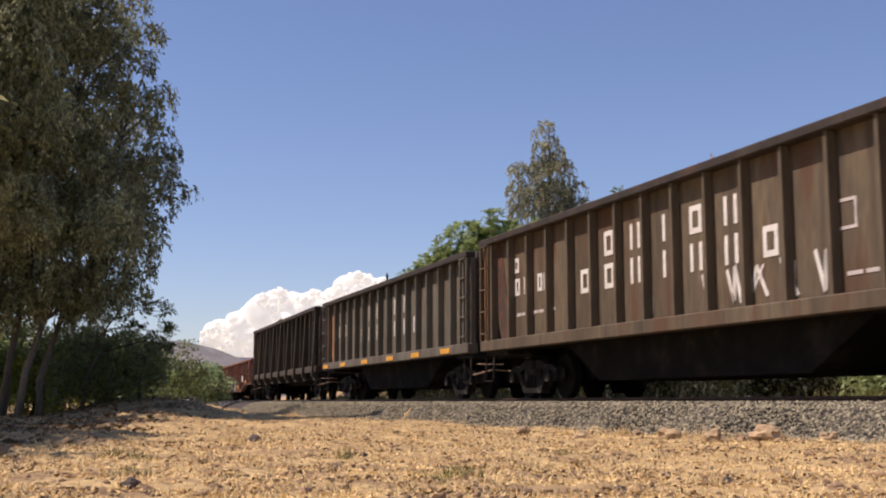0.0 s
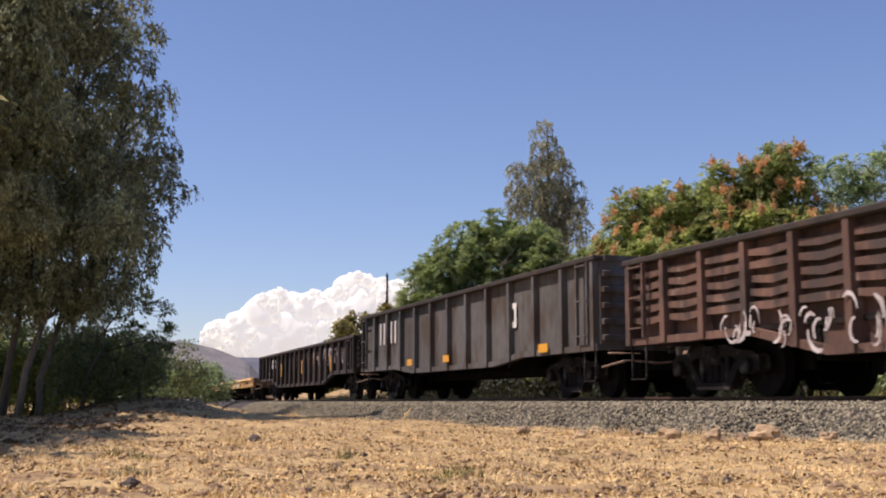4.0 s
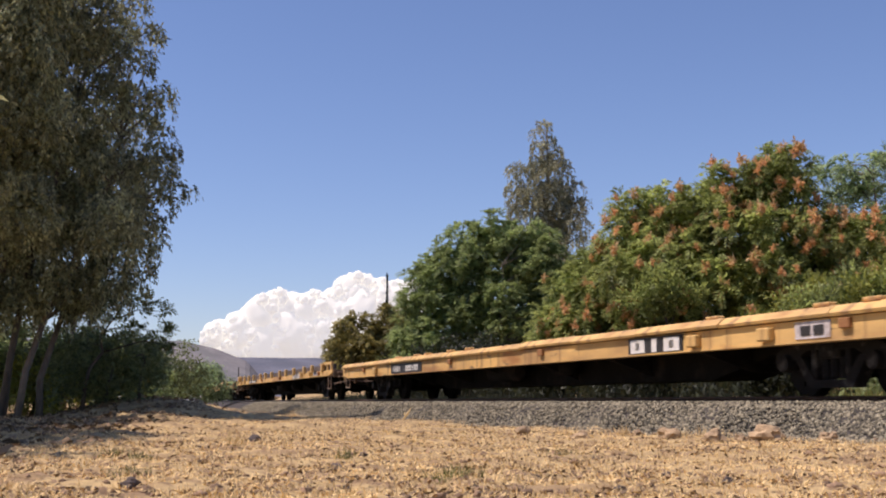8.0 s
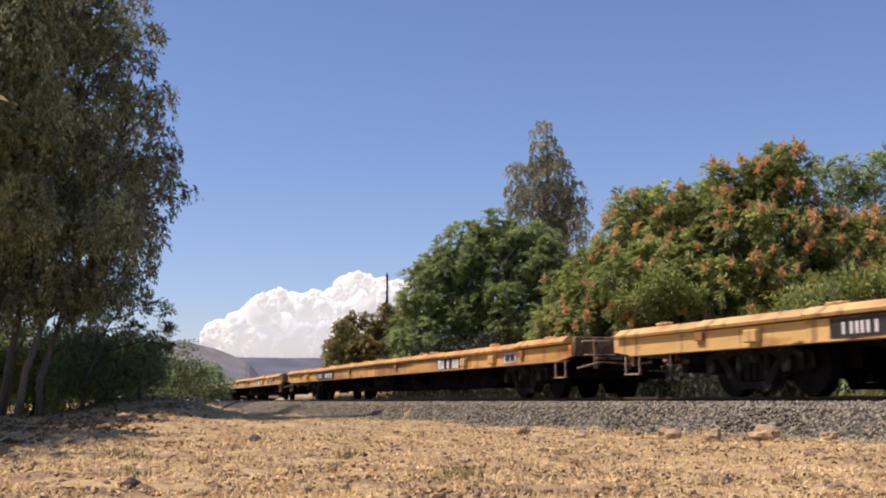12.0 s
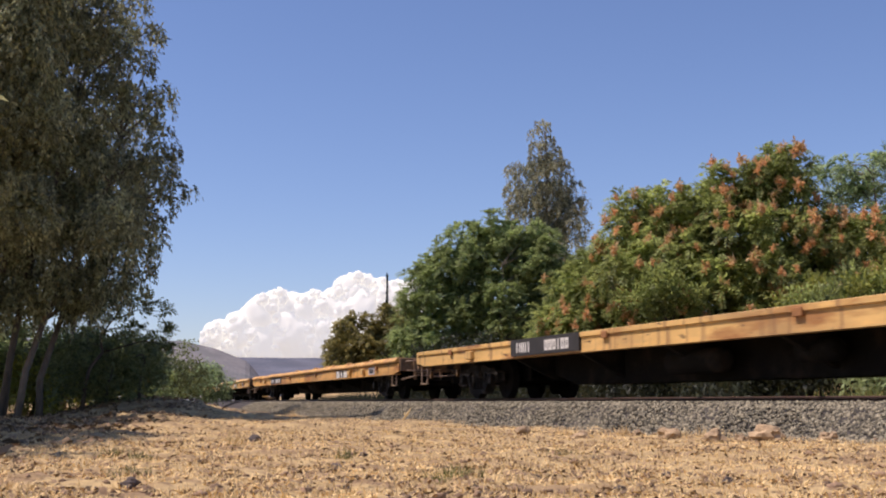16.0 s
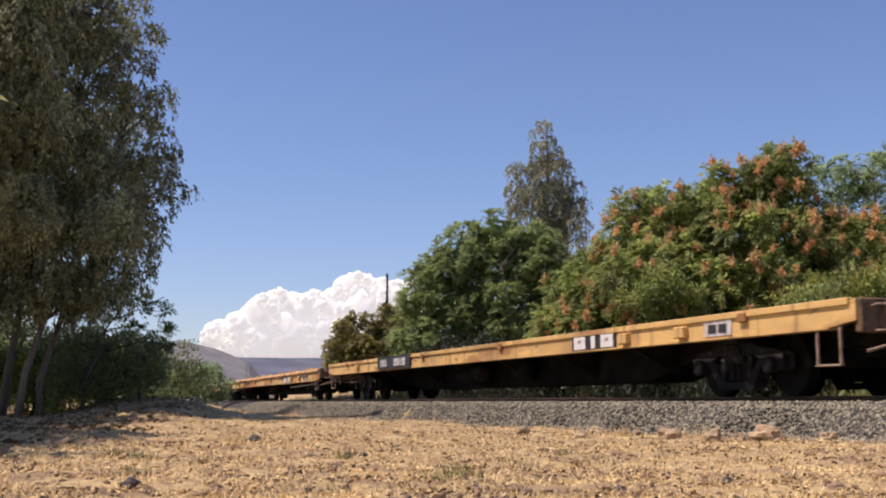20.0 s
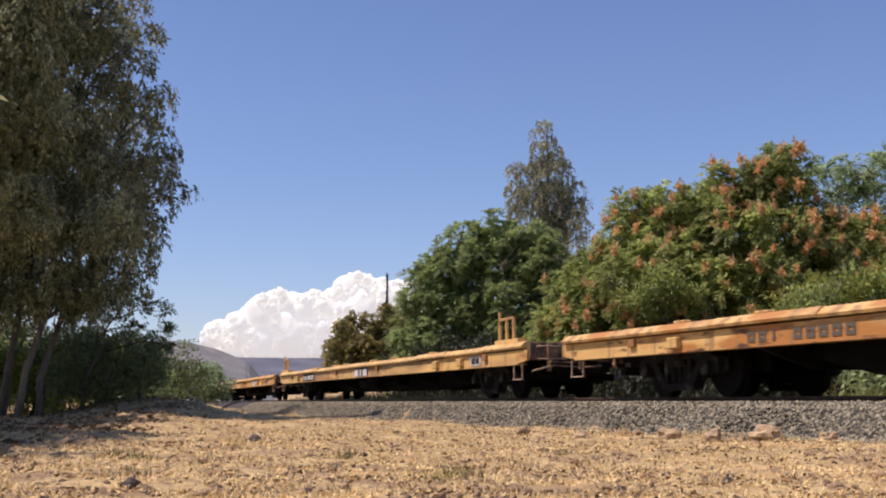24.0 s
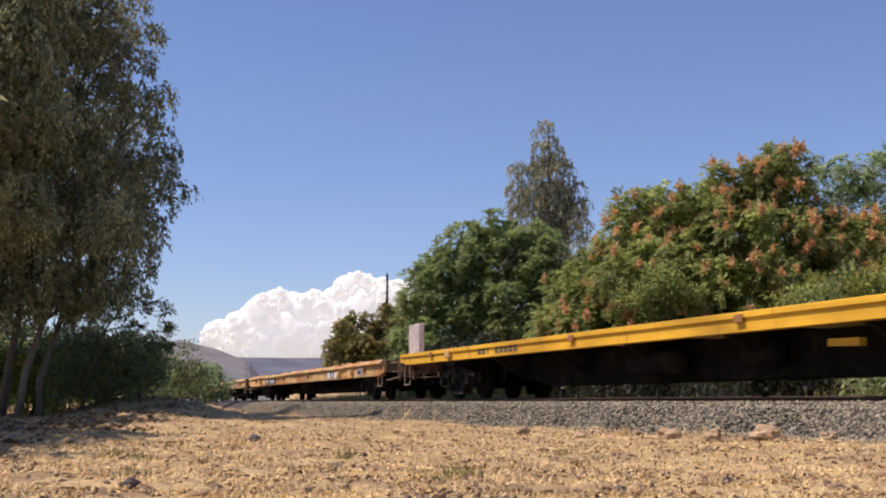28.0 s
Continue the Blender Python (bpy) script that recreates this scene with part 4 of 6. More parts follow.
def fine_shrub(label, bearing, r, z, clumps, tint, seed):
    return tree("shrub", label, "shrub", facing(bearing, r, z), clumps, M["bark_dark"], LEAF[tint], [(0, 0, 1.2, 0.1), (0.5, 0.1, 1.1, 0.2)], seed,
                per_m2=30, per=60, spread=0.15, length=0.16, width=0.028, droop=-0.3, radial=0.4, group="shrubs on the bank", girth=0.05)


fine_shrub("soft yellow-green shrub among the seed trees", 30.8, 36.0, 1.3, [(0, 0, 2.7, 0.5), (-0.5, 0.1, 2.3, 0.5), (0.45, 0, 2.2, 0.5), (0, 0.3, 1.9, 0.4)], "mid", 141)
for k, (b, r, up, tint) in enumerate(((37.9, 31.0, 0.8, "bright"), (39.4, 30.0, 1.0, "mid"), (41.2, 30.0, 1.0, "bright"), (43.2, 29.5, 1.2, "mid"))):
    fine_shrub("upright bright green shrub on the bank behind the track", b, r, 1.1, [(-0.9, 0, 0.5 + up, 0.6), (-0.2, -0.2, 0.9 + up, 0.6), (0.6, 0, 0.6 + up, 0.65), (1.1, 0.2, 0.9 + up, 0.5), (-0.6, 0.2, 0.5, 0.7), (0.4, 0.1, 0.5, 0.8), (1.2, 0.2, 0.5, 0.6)], tint, 145 + k)


def thicket():
    """The shrub belt on the bank behind the track."""
    g = np.random.default_rng(51)
    tints = ("green", "bright", "blue", "green", "dark")
    for k in range(17):
        s, d = 12 + 3.0 * k + g.uniform(-1, 1), 5.6 + g.uniform(0, 2.4)
        p = on_line(s, d).translation
        z = float(ground_z(np.array([p.x]), np.array([p.y]))[0])
        h = g.uniform(1.2, 2.3) if s > 44 else g.uniform(0.5, 1.0)
        cl = [(g.uniform(-1.6, 1.6), g.uniform(-0.8, 0.8), g.uniform(0.4, h), g.uniform(0.65, 1.05)) for _ in range(6)]
        # shrubs along the middle stretch take the dark leaf, shade put into colour
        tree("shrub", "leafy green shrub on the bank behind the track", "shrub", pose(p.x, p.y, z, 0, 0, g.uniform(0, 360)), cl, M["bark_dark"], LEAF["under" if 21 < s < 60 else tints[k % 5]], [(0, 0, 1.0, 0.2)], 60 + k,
             per_m2=26, per=34, spread=0.2, length=0.2, width=0.04, droop=0.2, radial=0.4, group="shrubs on the bank", limbs=False, girth=0.05)


thicket()


def weeds(name, label, n, s0, s1, d0, d1, h, leaf, seed):
    """Blades of grass and weeds along the line."""
    g = np.random.default_rng(seed)
    s, d = g.uniform(s0, s1, n), g.uniform(d0, d1, n)
    a = np.maximum(s, 0) / RADIUS
    x = np.where(s > 0, -(RADIUS - d) * np.sin(a), -s)
    y = np.where(s > 0, TRACK_Y + RADIUS - (RADIUS - d) * np.cos(a), TRACK_Y + d)
    keep = rough_noise(x, y, 1.6, seed + 1) + 0.4 * g.normal(0, 1, n) > -0.3
    x, y = x[keep], y[keep]
    n = len(x)
    o = np.stack([x, y, ground_z(x, y) - 0.02], -1)
    hh = h * g.uniform(0.35, 1.2, n)
    t = np.stack([g.normal(0, 0.28, n) * hh, g.normal(0, 0.28, n) * hh, hh], -1)
    b = g.uniform(0, math.tau, n)
    w = g.uniform(0.008, 0.022, n)
    sd = np.stack([np.cos(b) * w, np.sin(b) * w, 0 * b], -1)
    v = np.stack([o - sd, o + sd, o + t * 0.6 + sd * 0.8, o + t], 1).reshape(-1, 3)
    tagged(new(name, quads_mesh(name, v, 4, leaf)), label, "weeds", kind="stuff")


weeds("weeds", "tall pale green weeds behind the track", 11000, -15, 20, 3.4, 6.5, 0.5, LEAF["mid"], 71)
# these weeds take the near-black leaf: shade is painted into them
weeds("weeds", "dark green weeds on the bank", 14000, 22, 80, 3.2, 7.0, 0.6, LEAF["cypress"], 72)


def cypress(label, bearing, r, h, w):
    g = np.random.default_rng(int(h * 10))
    t = thing("cypress", label, "tree", "cypresses", facing(bearing, r, 0.3))
    part("trunk", tube([(0, 0, -0.2), (0, 0, h * 0.5), (0, 0, h * 0.95)], [0.2, 0.12, 0.02], 6), M["bark_dark"], t)
    n = 420
    k = np.linspace(0.05, 1, n)
    a, q = g.uniform(0, math.tau, n), w * 0.95 * (1.01 - k) ** 1.1 * g.uniform(0.4, 1.0, n)
    tips = np.stack([np.cos(a) * q, np.sin(a) * q, k * h], -1)
    leaf_cloud("crown", tips, 14, (0.04, 0.04, 0.2), 0.36, 0.04, LEAF["cypress"], t, g, -4.5)


cypress("dark slender cypress spire far behind the trees", 17.5, 150, 15.8, 0.62)
cypress("short dark cypress spire far behind the trees", 18.4, 150, 13.0, 0.62)


# ---- far land and clouds ----
def ridge(name, label, r, a0, a1, heights, base, stain, seed):
    """A long far hill with a given skyline."""
    g = np.random.default_rng(seed)
    ang = np.linspace(a0, a1, 90)
    top = np.interp(ang, np.linspace(a0, a1, len(heights)), heights)
    v, f = [], []
    for i, (a, h) in enumerate(zip(ang, top)):
        for j, (dr, k) in enumerate(((-0.25, 0), (-0.12, 0.35), (-0.03, 0.8), (0, 1.0), (0.12, 1.02), (0.3, 0))):
            rr = r * (1 + dr)
            hh = h * k
            v.append((-rr * math.cos(radians(a)), rr * math.sin(radians(a)), hh - 2 * (k == 0)))
    for i in range(89):
        for j in range(5):
            f.append((i * 6 + j, (i + 1) * 6 + j, (i + 1) * 6 + j + 1, i * 6 + j + 1))
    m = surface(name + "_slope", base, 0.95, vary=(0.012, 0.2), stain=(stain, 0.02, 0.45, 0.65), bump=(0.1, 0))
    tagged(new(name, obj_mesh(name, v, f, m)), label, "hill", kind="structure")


# the far ridge's haze is painted: blue-grey put into its base colour
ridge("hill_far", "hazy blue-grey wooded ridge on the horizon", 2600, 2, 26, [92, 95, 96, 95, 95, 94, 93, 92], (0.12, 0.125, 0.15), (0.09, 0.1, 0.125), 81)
ridge("hill_mesa", "pale tan flat-topped mesa in the distance", 1500, -6, 12.4, [74, 75, 75, 76, 76, 75, 75, 75, 75, 75, 66, 50, 2], (0.215, 0.2, 0.19), (0.14, 0.142, 0.135), 82)


def cloud_bank():
    """A heap of cumulus, far off: puffs by bearing, height and size in degrees."""
    g = np.random.default_rng(91)
    bm = bmesh.new()

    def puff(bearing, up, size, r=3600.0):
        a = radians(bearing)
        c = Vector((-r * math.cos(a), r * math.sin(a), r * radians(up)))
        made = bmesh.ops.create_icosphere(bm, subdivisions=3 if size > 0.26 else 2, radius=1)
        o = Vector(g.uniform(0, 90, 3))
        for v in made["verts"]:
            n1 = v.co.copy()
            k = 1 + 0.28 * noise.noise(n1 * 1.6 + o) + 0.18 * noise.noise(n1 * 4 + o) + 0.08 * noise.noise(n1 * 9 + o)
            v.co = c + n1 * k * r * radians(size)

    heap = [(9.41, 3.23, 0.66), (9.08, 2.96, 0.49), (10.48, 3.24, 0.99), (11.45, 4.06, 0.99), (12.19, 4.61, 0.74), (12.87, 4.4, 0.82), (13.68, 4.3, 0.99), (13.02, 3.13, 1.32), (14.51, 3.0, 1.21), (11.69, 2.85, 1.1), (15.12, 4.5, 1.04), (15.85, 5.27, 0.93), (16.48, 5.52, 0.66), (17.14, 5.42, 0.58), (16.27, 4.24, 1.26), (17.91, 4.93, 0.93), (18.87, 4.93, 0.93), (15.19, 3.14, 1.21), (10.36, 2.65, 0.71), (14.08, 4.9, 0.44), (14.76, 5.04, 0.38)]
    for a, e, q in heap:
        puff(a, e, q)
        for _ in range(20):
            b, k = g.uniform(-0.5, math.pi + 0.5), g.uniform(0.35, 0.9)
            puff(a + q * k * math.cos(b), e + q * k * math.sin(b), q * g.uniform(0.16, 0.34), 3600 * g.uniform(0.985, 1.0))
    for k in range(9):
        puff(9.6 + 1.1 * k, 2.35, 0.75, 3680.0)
    me = bpy.data.meshes.new("cumulus_cloud")
    bm.to_mesh(me)
    bm.free()
    me.shade_smooth()
    m = surface("cloud_white_glow", (0.6, 0.59, 0.52), 1.0, vary=(0.002, 0.05), bump=(0.02, 0), through_light=0.25)
    b = m.node_tree.nodes["Principled BSDF"]
    # the cloud gives off light itself, in place of sunlight scattered within it
    b.inputs["Emission Color"].default_value, b.inputs["Emission Strength"].default_value = (0.97, 0.98, 0.9, 1), 0.6
    me.materials.append(m)
    tagged(new("cumulus_cloud", me), "white heaped cumulus cloud low over the ridge", "cloud", kind="structure")


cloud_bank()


def tuft(label, bearing, r, n, h, material, seed):
    """A tuft of upright blades in the straw."""
    g = np.random.default_rng(seed)
    at = facing(bearing, r, 0)
    x0, y0 = at.translation.x, at.translation.y
    z0 = float(ground_z(np.array([x0]), np.array([y0]))[0])
    o = np.stack([g.normal(0, 0.05, n), g.normal(0, 0.05, n), np.zeros(n) - 0.01], -1)
    hh = h * g.uniform(0.4, 1.1, n)
    t = np.stack([g.normal(0, 0.35, n) * hh, g.normal(0, 0.35, n) * hh, hh], -1)
    b = g.uniform(0, math.tau, n)
    sd = np.stack([np.cos(b), np.sin(b), 0 * b], -1) * 0.003
    v = np.stack([o - sd, o + sd, o + t * 0.6 + sd * 0.8, o + t], 1).reshape(-1, 3)
    ob = new("grass_tuft", quads_mesh("grass_tuft", v, 4, material))
    ob.matrix_world = pose(x0, y0, z0)
    tagged(ob, label, "grass tuft", "grass tufts in the straw", "stuff")


for k, (b, r) in enumerate(((5.3, 7.0), (4.7, 9.0), (20.6, 7.2), (6.0, 8.4), (15.5, 8.6), (19.9, 6.7), (21.4, 6.9), (26.0, 9.5), (5.9, 7.0))):
    tuft("small green grass tuft in the straw", b, r, 60, 0.1, M["weed"], 200 + k)
for k, (b, r) in enumerate(((13.0, 34.0), (12.6, 33.0), (19.0, 11.0), (17.8, 13.5), (10.3, 10.0), (26.0, 14.8), (28.8, 14.2), (31.6, 13.6), (32.4, 13.4), (33.1, 13.1))):
    tuft("dry pale grass tuft at the edge of the ballast", b, r, 50, 0.16 + 0.14 * (r > 20), M["straw"], 220 + k)


# ---- train ----
HALF = 1.5          # half the width of a car body
CARS = []           # (thing, s of its middle at the start)
WHEELS = []         # (wheelset, s at the start, pose on its truck)
WHEEL_R = 0.42


def wheel_pair():
    bm = bmesh.new()
    for sgn in (-1, 1):
        y = 0.72 * sgn
        disc(0, 0, WHEEL_R, y - 0.065, y + 0.065, 26, bm)
        disc(0, 0, WHEEL_R + 0.025, y - 0.065 * sgn - 0.012, y - 0.065 * sgn + 0.012, 26, bm)
        disc(0, 0, 0.14, y - 0.12, y + 0.12, 14, bm)
        for k in range(3):
            a = k * math.tau / 3
            disc(0.27 * math.cos(a), 0.27 * math.sin(a), 0.035, y + 0.06 * sgn - 0.02, y + 0.06 * sgn + 0.02, 8, bm)
    disc(0, 0, 0.085, -1.05, 1.05, 12, bm)
    return bm


def side_frame():
    """A cast truck side: arched top, sloped ends over the bearings, spring window."""
    bm = bmesh.new()
    prism([(-1.15, 0.36), (-1.15, 0.55), (-0.98, 0.63), (-0.62, 0.66), (-0.4, 0.74), (0.4, 0.74), (0.62, 0.66), (0.98, 0.63), (1.15, 0.55), (1.15, 0.36), (0.98, 0.33),
           (0.86, 0.45), (0.62, 0.5), (0.45, 0.58), (-0.45, 0.58), (-0.62, 0.5), (-0.86, 0.45), (-0.98, 0.33)], -0.09, 0.09, "y", bm)
    prism([(-0.72, 0.48), (-0.58, 0.5), (-0.3, 0.2), (0.3, 0.2), (0.58, 0.5), (0.72, 0.48), (0.42, 0.1), (-0.42, 0.1)], -0.1, 0.1, "y", bm)
    for x in (-0.34, 0.34):
        block(x - 0.05, x + 0.05, -0.08, 0.08, 0.18, 0.6, 0, bm)
    return bm


def spring():
    """A ribbed spring column."""
    z = np.linspace(0.21, 0.48, 13)
    return tube([(0, 0, float(k)) for k in z], [0.078 if i % 2 else 0.055 for i in range(13)], 9)


def rigging():
    """Brake beams, levers and rods between the wheels of a truck."""
    bm = bmesh.new()
    for x in (-0.4, 0.4):
        block(x - 0.06, x + 0.06, -0.85, 0.85, 0.3, 0.42, 0.01, bm)
        block(x - 0.03, x + 0.03, -0.05, 0.05, 0.3, 0.74, 0, bm)
    block(-1.5, 1.5, -0.46, -0.4, 0.36, 0.68, 0.01, bm)
    block(-1.5, 1.5, 0.4, 0.46, 0.36, 0.68, 0.01, bm)
    block(-0.7, 0.7, -0.03, 0.03, 0.24, 0.3, 0, bm)
    return bm


def add_truck(car, x, s_mid):
    bolster = part("truck", shared("truck_bolster", lambda: block(-0.17, 0.17, -1.15, 1.15, 0.46, 0.72, 0.03)), M["truck"], car, "grimy cast steel freight truck", pose(x, 0, 0))
    for y in (-1.0, 1.0):
        part("side_frame", shared("side_frame", side_frame), M["truck"], bolster, at=pose(0, y, 0))
        for sx in (-0.18, 0.0, 0.18):
            part("spring", shared("spring", spring), M["truck"], bolster, at=pose(sx, y, 0))
        for bx in (-0.89, 0.89):
            part("bearing_cap", shared("bearing_cap", lambda: disc(0, 0, 0.115, -0.07, 0.07, 14)), M["truck"], bolster, at=pose(bx, y * 1.1, WHEEL_R))
    part("brake_rigging", shared("brake_rigging", rigging), M["black"], bolster, "sooty black brake rigging")
    for bx in (-0.89, 0.89):
        w = part("wheelset", shared("wheelset", wheel_pair), M["wheel"], bolster, at=pose(bx, 0, WHEEL_R))
        WHEELS.append((w, s_mid - x - bx, bx))


def coupler_shape():
    bm = bmesh.new()
    block(-0.75, 0.28, -0.08, 0.08, 0.75, 0.92, 0.02, bm)
    prism([(0.26, -0.13), (0.5, -0.15), (0.58, -0.05), (0.46, 0.0), (0.55, 0.1), (0.42, 0.17), (0.26, 0.13)], 0.68, 0.98, "z", bm)
    return bm


def add_running_gear(car, length, s_mid, truck_in):
    for sgn in (-1, 1):
        add_truck(car, sgn * (length / 2 - truck_in), s_mid)
        flip = pose(sgn * length / 2, 0, 0, 0, 0, 0 if sgn > 0 else 180)
        part("coupler", shared("coupler", coupler_shape), M["truck"], car, "cast steel knuckle coupler", flip)
        hose = tube([(0.1, 0.3, 0.7), (0.25, 0.28, 0.5), (0.45, 0.2, 0.36), (0.6, 0.08, 0.34)], [0.03] * 4, 6) if "air_hose" not in SHARED else None
        if hose:
            me = bpy.data.meshes.new("air_hose")
            hose.to_mesh(me)
            hose.free()
            SHARED["air_hose"] = me
        part("air_hose", SHARED["air_hose"], M["hose"], car, "dusty rubber air hose", flip)
        part("angle_cock", shared("angle_cock", lambda: block(0.05, 0.2, 0.24, 0.34, 0.62, 0.76, 0.02)), M["lever"], car, "", flip)
        part("pin_lifter", shared("pin_lifter", lambda: tube([(0.42, 0, 0.98), (0.4, 0, 1.05), (0.2, -0.05, 1.03), (0.12, -0.2, 0.85)], [0.022] * 4, 6)), M["lever"], car, "", flip)
        part("end_grab", shared("end_grab", lambda: tube([(0.06, -1.3, 0.74), (0.16, -1.28, 0.74), (0.16, -0.75, 0.74), (0.06, -0.73, 0.74)], [0.014] * 4, 5)), M["lever"], car, "thin end grab iron", flip)
        part("cut_lever", shared("cut_lever", lambda: tube([(0.12, 0.0, 0.62), (0.18, -0.4, 0.58), (0.16, -1.0, 0.62), (0.12, -1.45, 0.5)], [0.02] * 4, 5)), M["lever"], car, "thin rusty uncoupling lever", flip)


def step_shape(top=0.9):
    """A stirrup of bent bar under the corner of a car."""
    bm = bmesh.new()
    for x in (-0.22, 0.22):
        block(x - 0.014, x + 0.014, -0.014, 0.014, 0.36, top, 0, bm)
    block(-0.234, 0.234, -0.03, 0.03, 0.345, 0.37, 0, bm)
    return bm


def ladder_shape(z0, z1):
    bm = bmesh.new()
    for x in (-0.22, 0.22):
        block(x - 0.025, x + 0.025, -0.03, 0.03, z0, z1, 0, bm)
    k = int((z1 - z0) / 0.36)
    for i in range(k):
        z = z0 + 0.15 + i * (z1 - z0 - 0.2) / max(1, k - 1)
        block(-0.22, 0.22, -0.05, -0.02, z - 0.014, z + 0.014, 0, bm)
    return bm


def letter_shape(kind, w, h, t):
    """Plain strokes in the place of a character: a frame, a post, two posts, a comb."""
    bm = bmesh.new()
    if kind == "post":
        flat_bar_in(bm, -t / 2, t / 2, 0, h)
    elif kind == "frame":
        flat_bar_in(bm, -w / 2, -w / 2 + t, 0, h)
        flat_bar_in(bm, w / 2 - t, w / 2, 0, h)
        flat_bar_in(bm, -w / 2 + t, w / 2 - t, h - t, h)
        flat_bar_in(bm, -w / 2 + t, w / 2 - t, 0, t)
    elif kind == "posts":
        flat_bar_in(bm, -w / 2, -w / 2 + t, 0, h)
        flat_bar_in(bm, w / 2 - t, w / 2, 0, h)
    elif kind == "full":
        flat_bar_in(bm, -w / 2, w / 2, 0, h)
    return bm


def flat_bar_in(bm, x0, x1, z0, z1):
    block(x0, x1, -0.003, 0.003, z0, z1, 0, bm)


def squiggle(car, x, z, w, h, y, material, seed, label="pale sprayed scrawl"):
    """Sprayed strokes and bends of uneven width, with no readable shape."""
    g = np.random.default_rng(seed)
    for _ in range(max(3, int(w / h * 3.6))):
        bm = bmesh.new()
        cx, cz = x + g.uniform(-0.5, 0.5) * w, z + g.uniform(-0.25, 0.25) * h
        r, a0, span = h * g.uniform(0.2, 0.5), g.uniform(0, math.tau), g.uniform(0.9, 3.6)
        k = np.linspace(a0, a0 + span, 9)
        wd = h * g.uniform(0.03, 0.075) * np.sin(np.linspace(0.5, 2.6, 9))
        sq = g.uniform(0.4, 1.0)
        a = [bm.verts.new((cx + (r - q) * math.cos(t) * sq, y, cz + (r - q) * math.sin(t))) for t, q in zip(k, wd)]
        b = [bm.verts.new((cx + (r + q) * math.cos(t) * sq, y, cz + (r + q) * math.sin(t))) for t, q in zip(k, wd)]
        for i in range(8):
            bm.faces.new((a[i], a[i + 1], b[i + 1], b[i]))
        part("graffiti", bm, material, car, label)
        y -= 0.0006


def jagged(car, x, z, w, h, n, y, material, seed, label="angular pale sprayed scrawl"):
    """n sprayed signs of straight slanting strokes, with no readable shape."""
    g = np.random.default_rng(seed)
    for i in range(n):
        bm = bmesh.new()
        x0 = x + (i - (n - 1) / 2) * w / n
        pts = [Vector((x0 + g.uniform(-0.32, 0.32) * w / n, 0, z + h * (0.05 if k % 2 else 0.95) + g.uniform(-0.12, 0.12) * h)) for k in range(4)]
        t = h * g.uniform(0.07, 0.1)
        last = None
        for k, p in enumerate(pts):
            q = [bm.verts.new((p.x - t * 0.8, y, p.z - t * 0.3)), bm.verts.new((p.x + t * 0.8, y, p.z + t * 0.3))]
            if last:
                bm.faces.new((last[0], last[1], q[1], q[0]))
            last = q
        part("graffiti", bm, material, car, label)
        y -= 0.0006


def text_marks(car, kinds, x, z, w, h, t, gap, y, material):
    step = w + gap
    for i, k in enumerate(kinds):
        if k == " ":
            continue
        kind = {"f": "frame", "i": "post", "n": "posts", "b": "full"}[k]
        me = shared(("marking", kind, w, h, t, material.name), lambda: letter_shape(kind, w, h, t))
        part("marking", me, material, car, "", pose(x + (i - (len(kinds) - 1) / 2) * step, y, z))


def new_car(name, label, category, group, rear, pitch, gap):
    """An empty car whose rear end stands at s = rear when the clip starts."""
    length = pitch - gap
    mid = rear - length / 2
    car = thing(name, label, category, group, on_line(mid))
    CARS.append((car, mid))
    return car, length, mid


NUMBER_AT = {157.8: (9.4, 2.7), 498.8: (5.8, 2.0), 527.05: (7.2, 2.7)}  # rear: metres in from the rear end, width


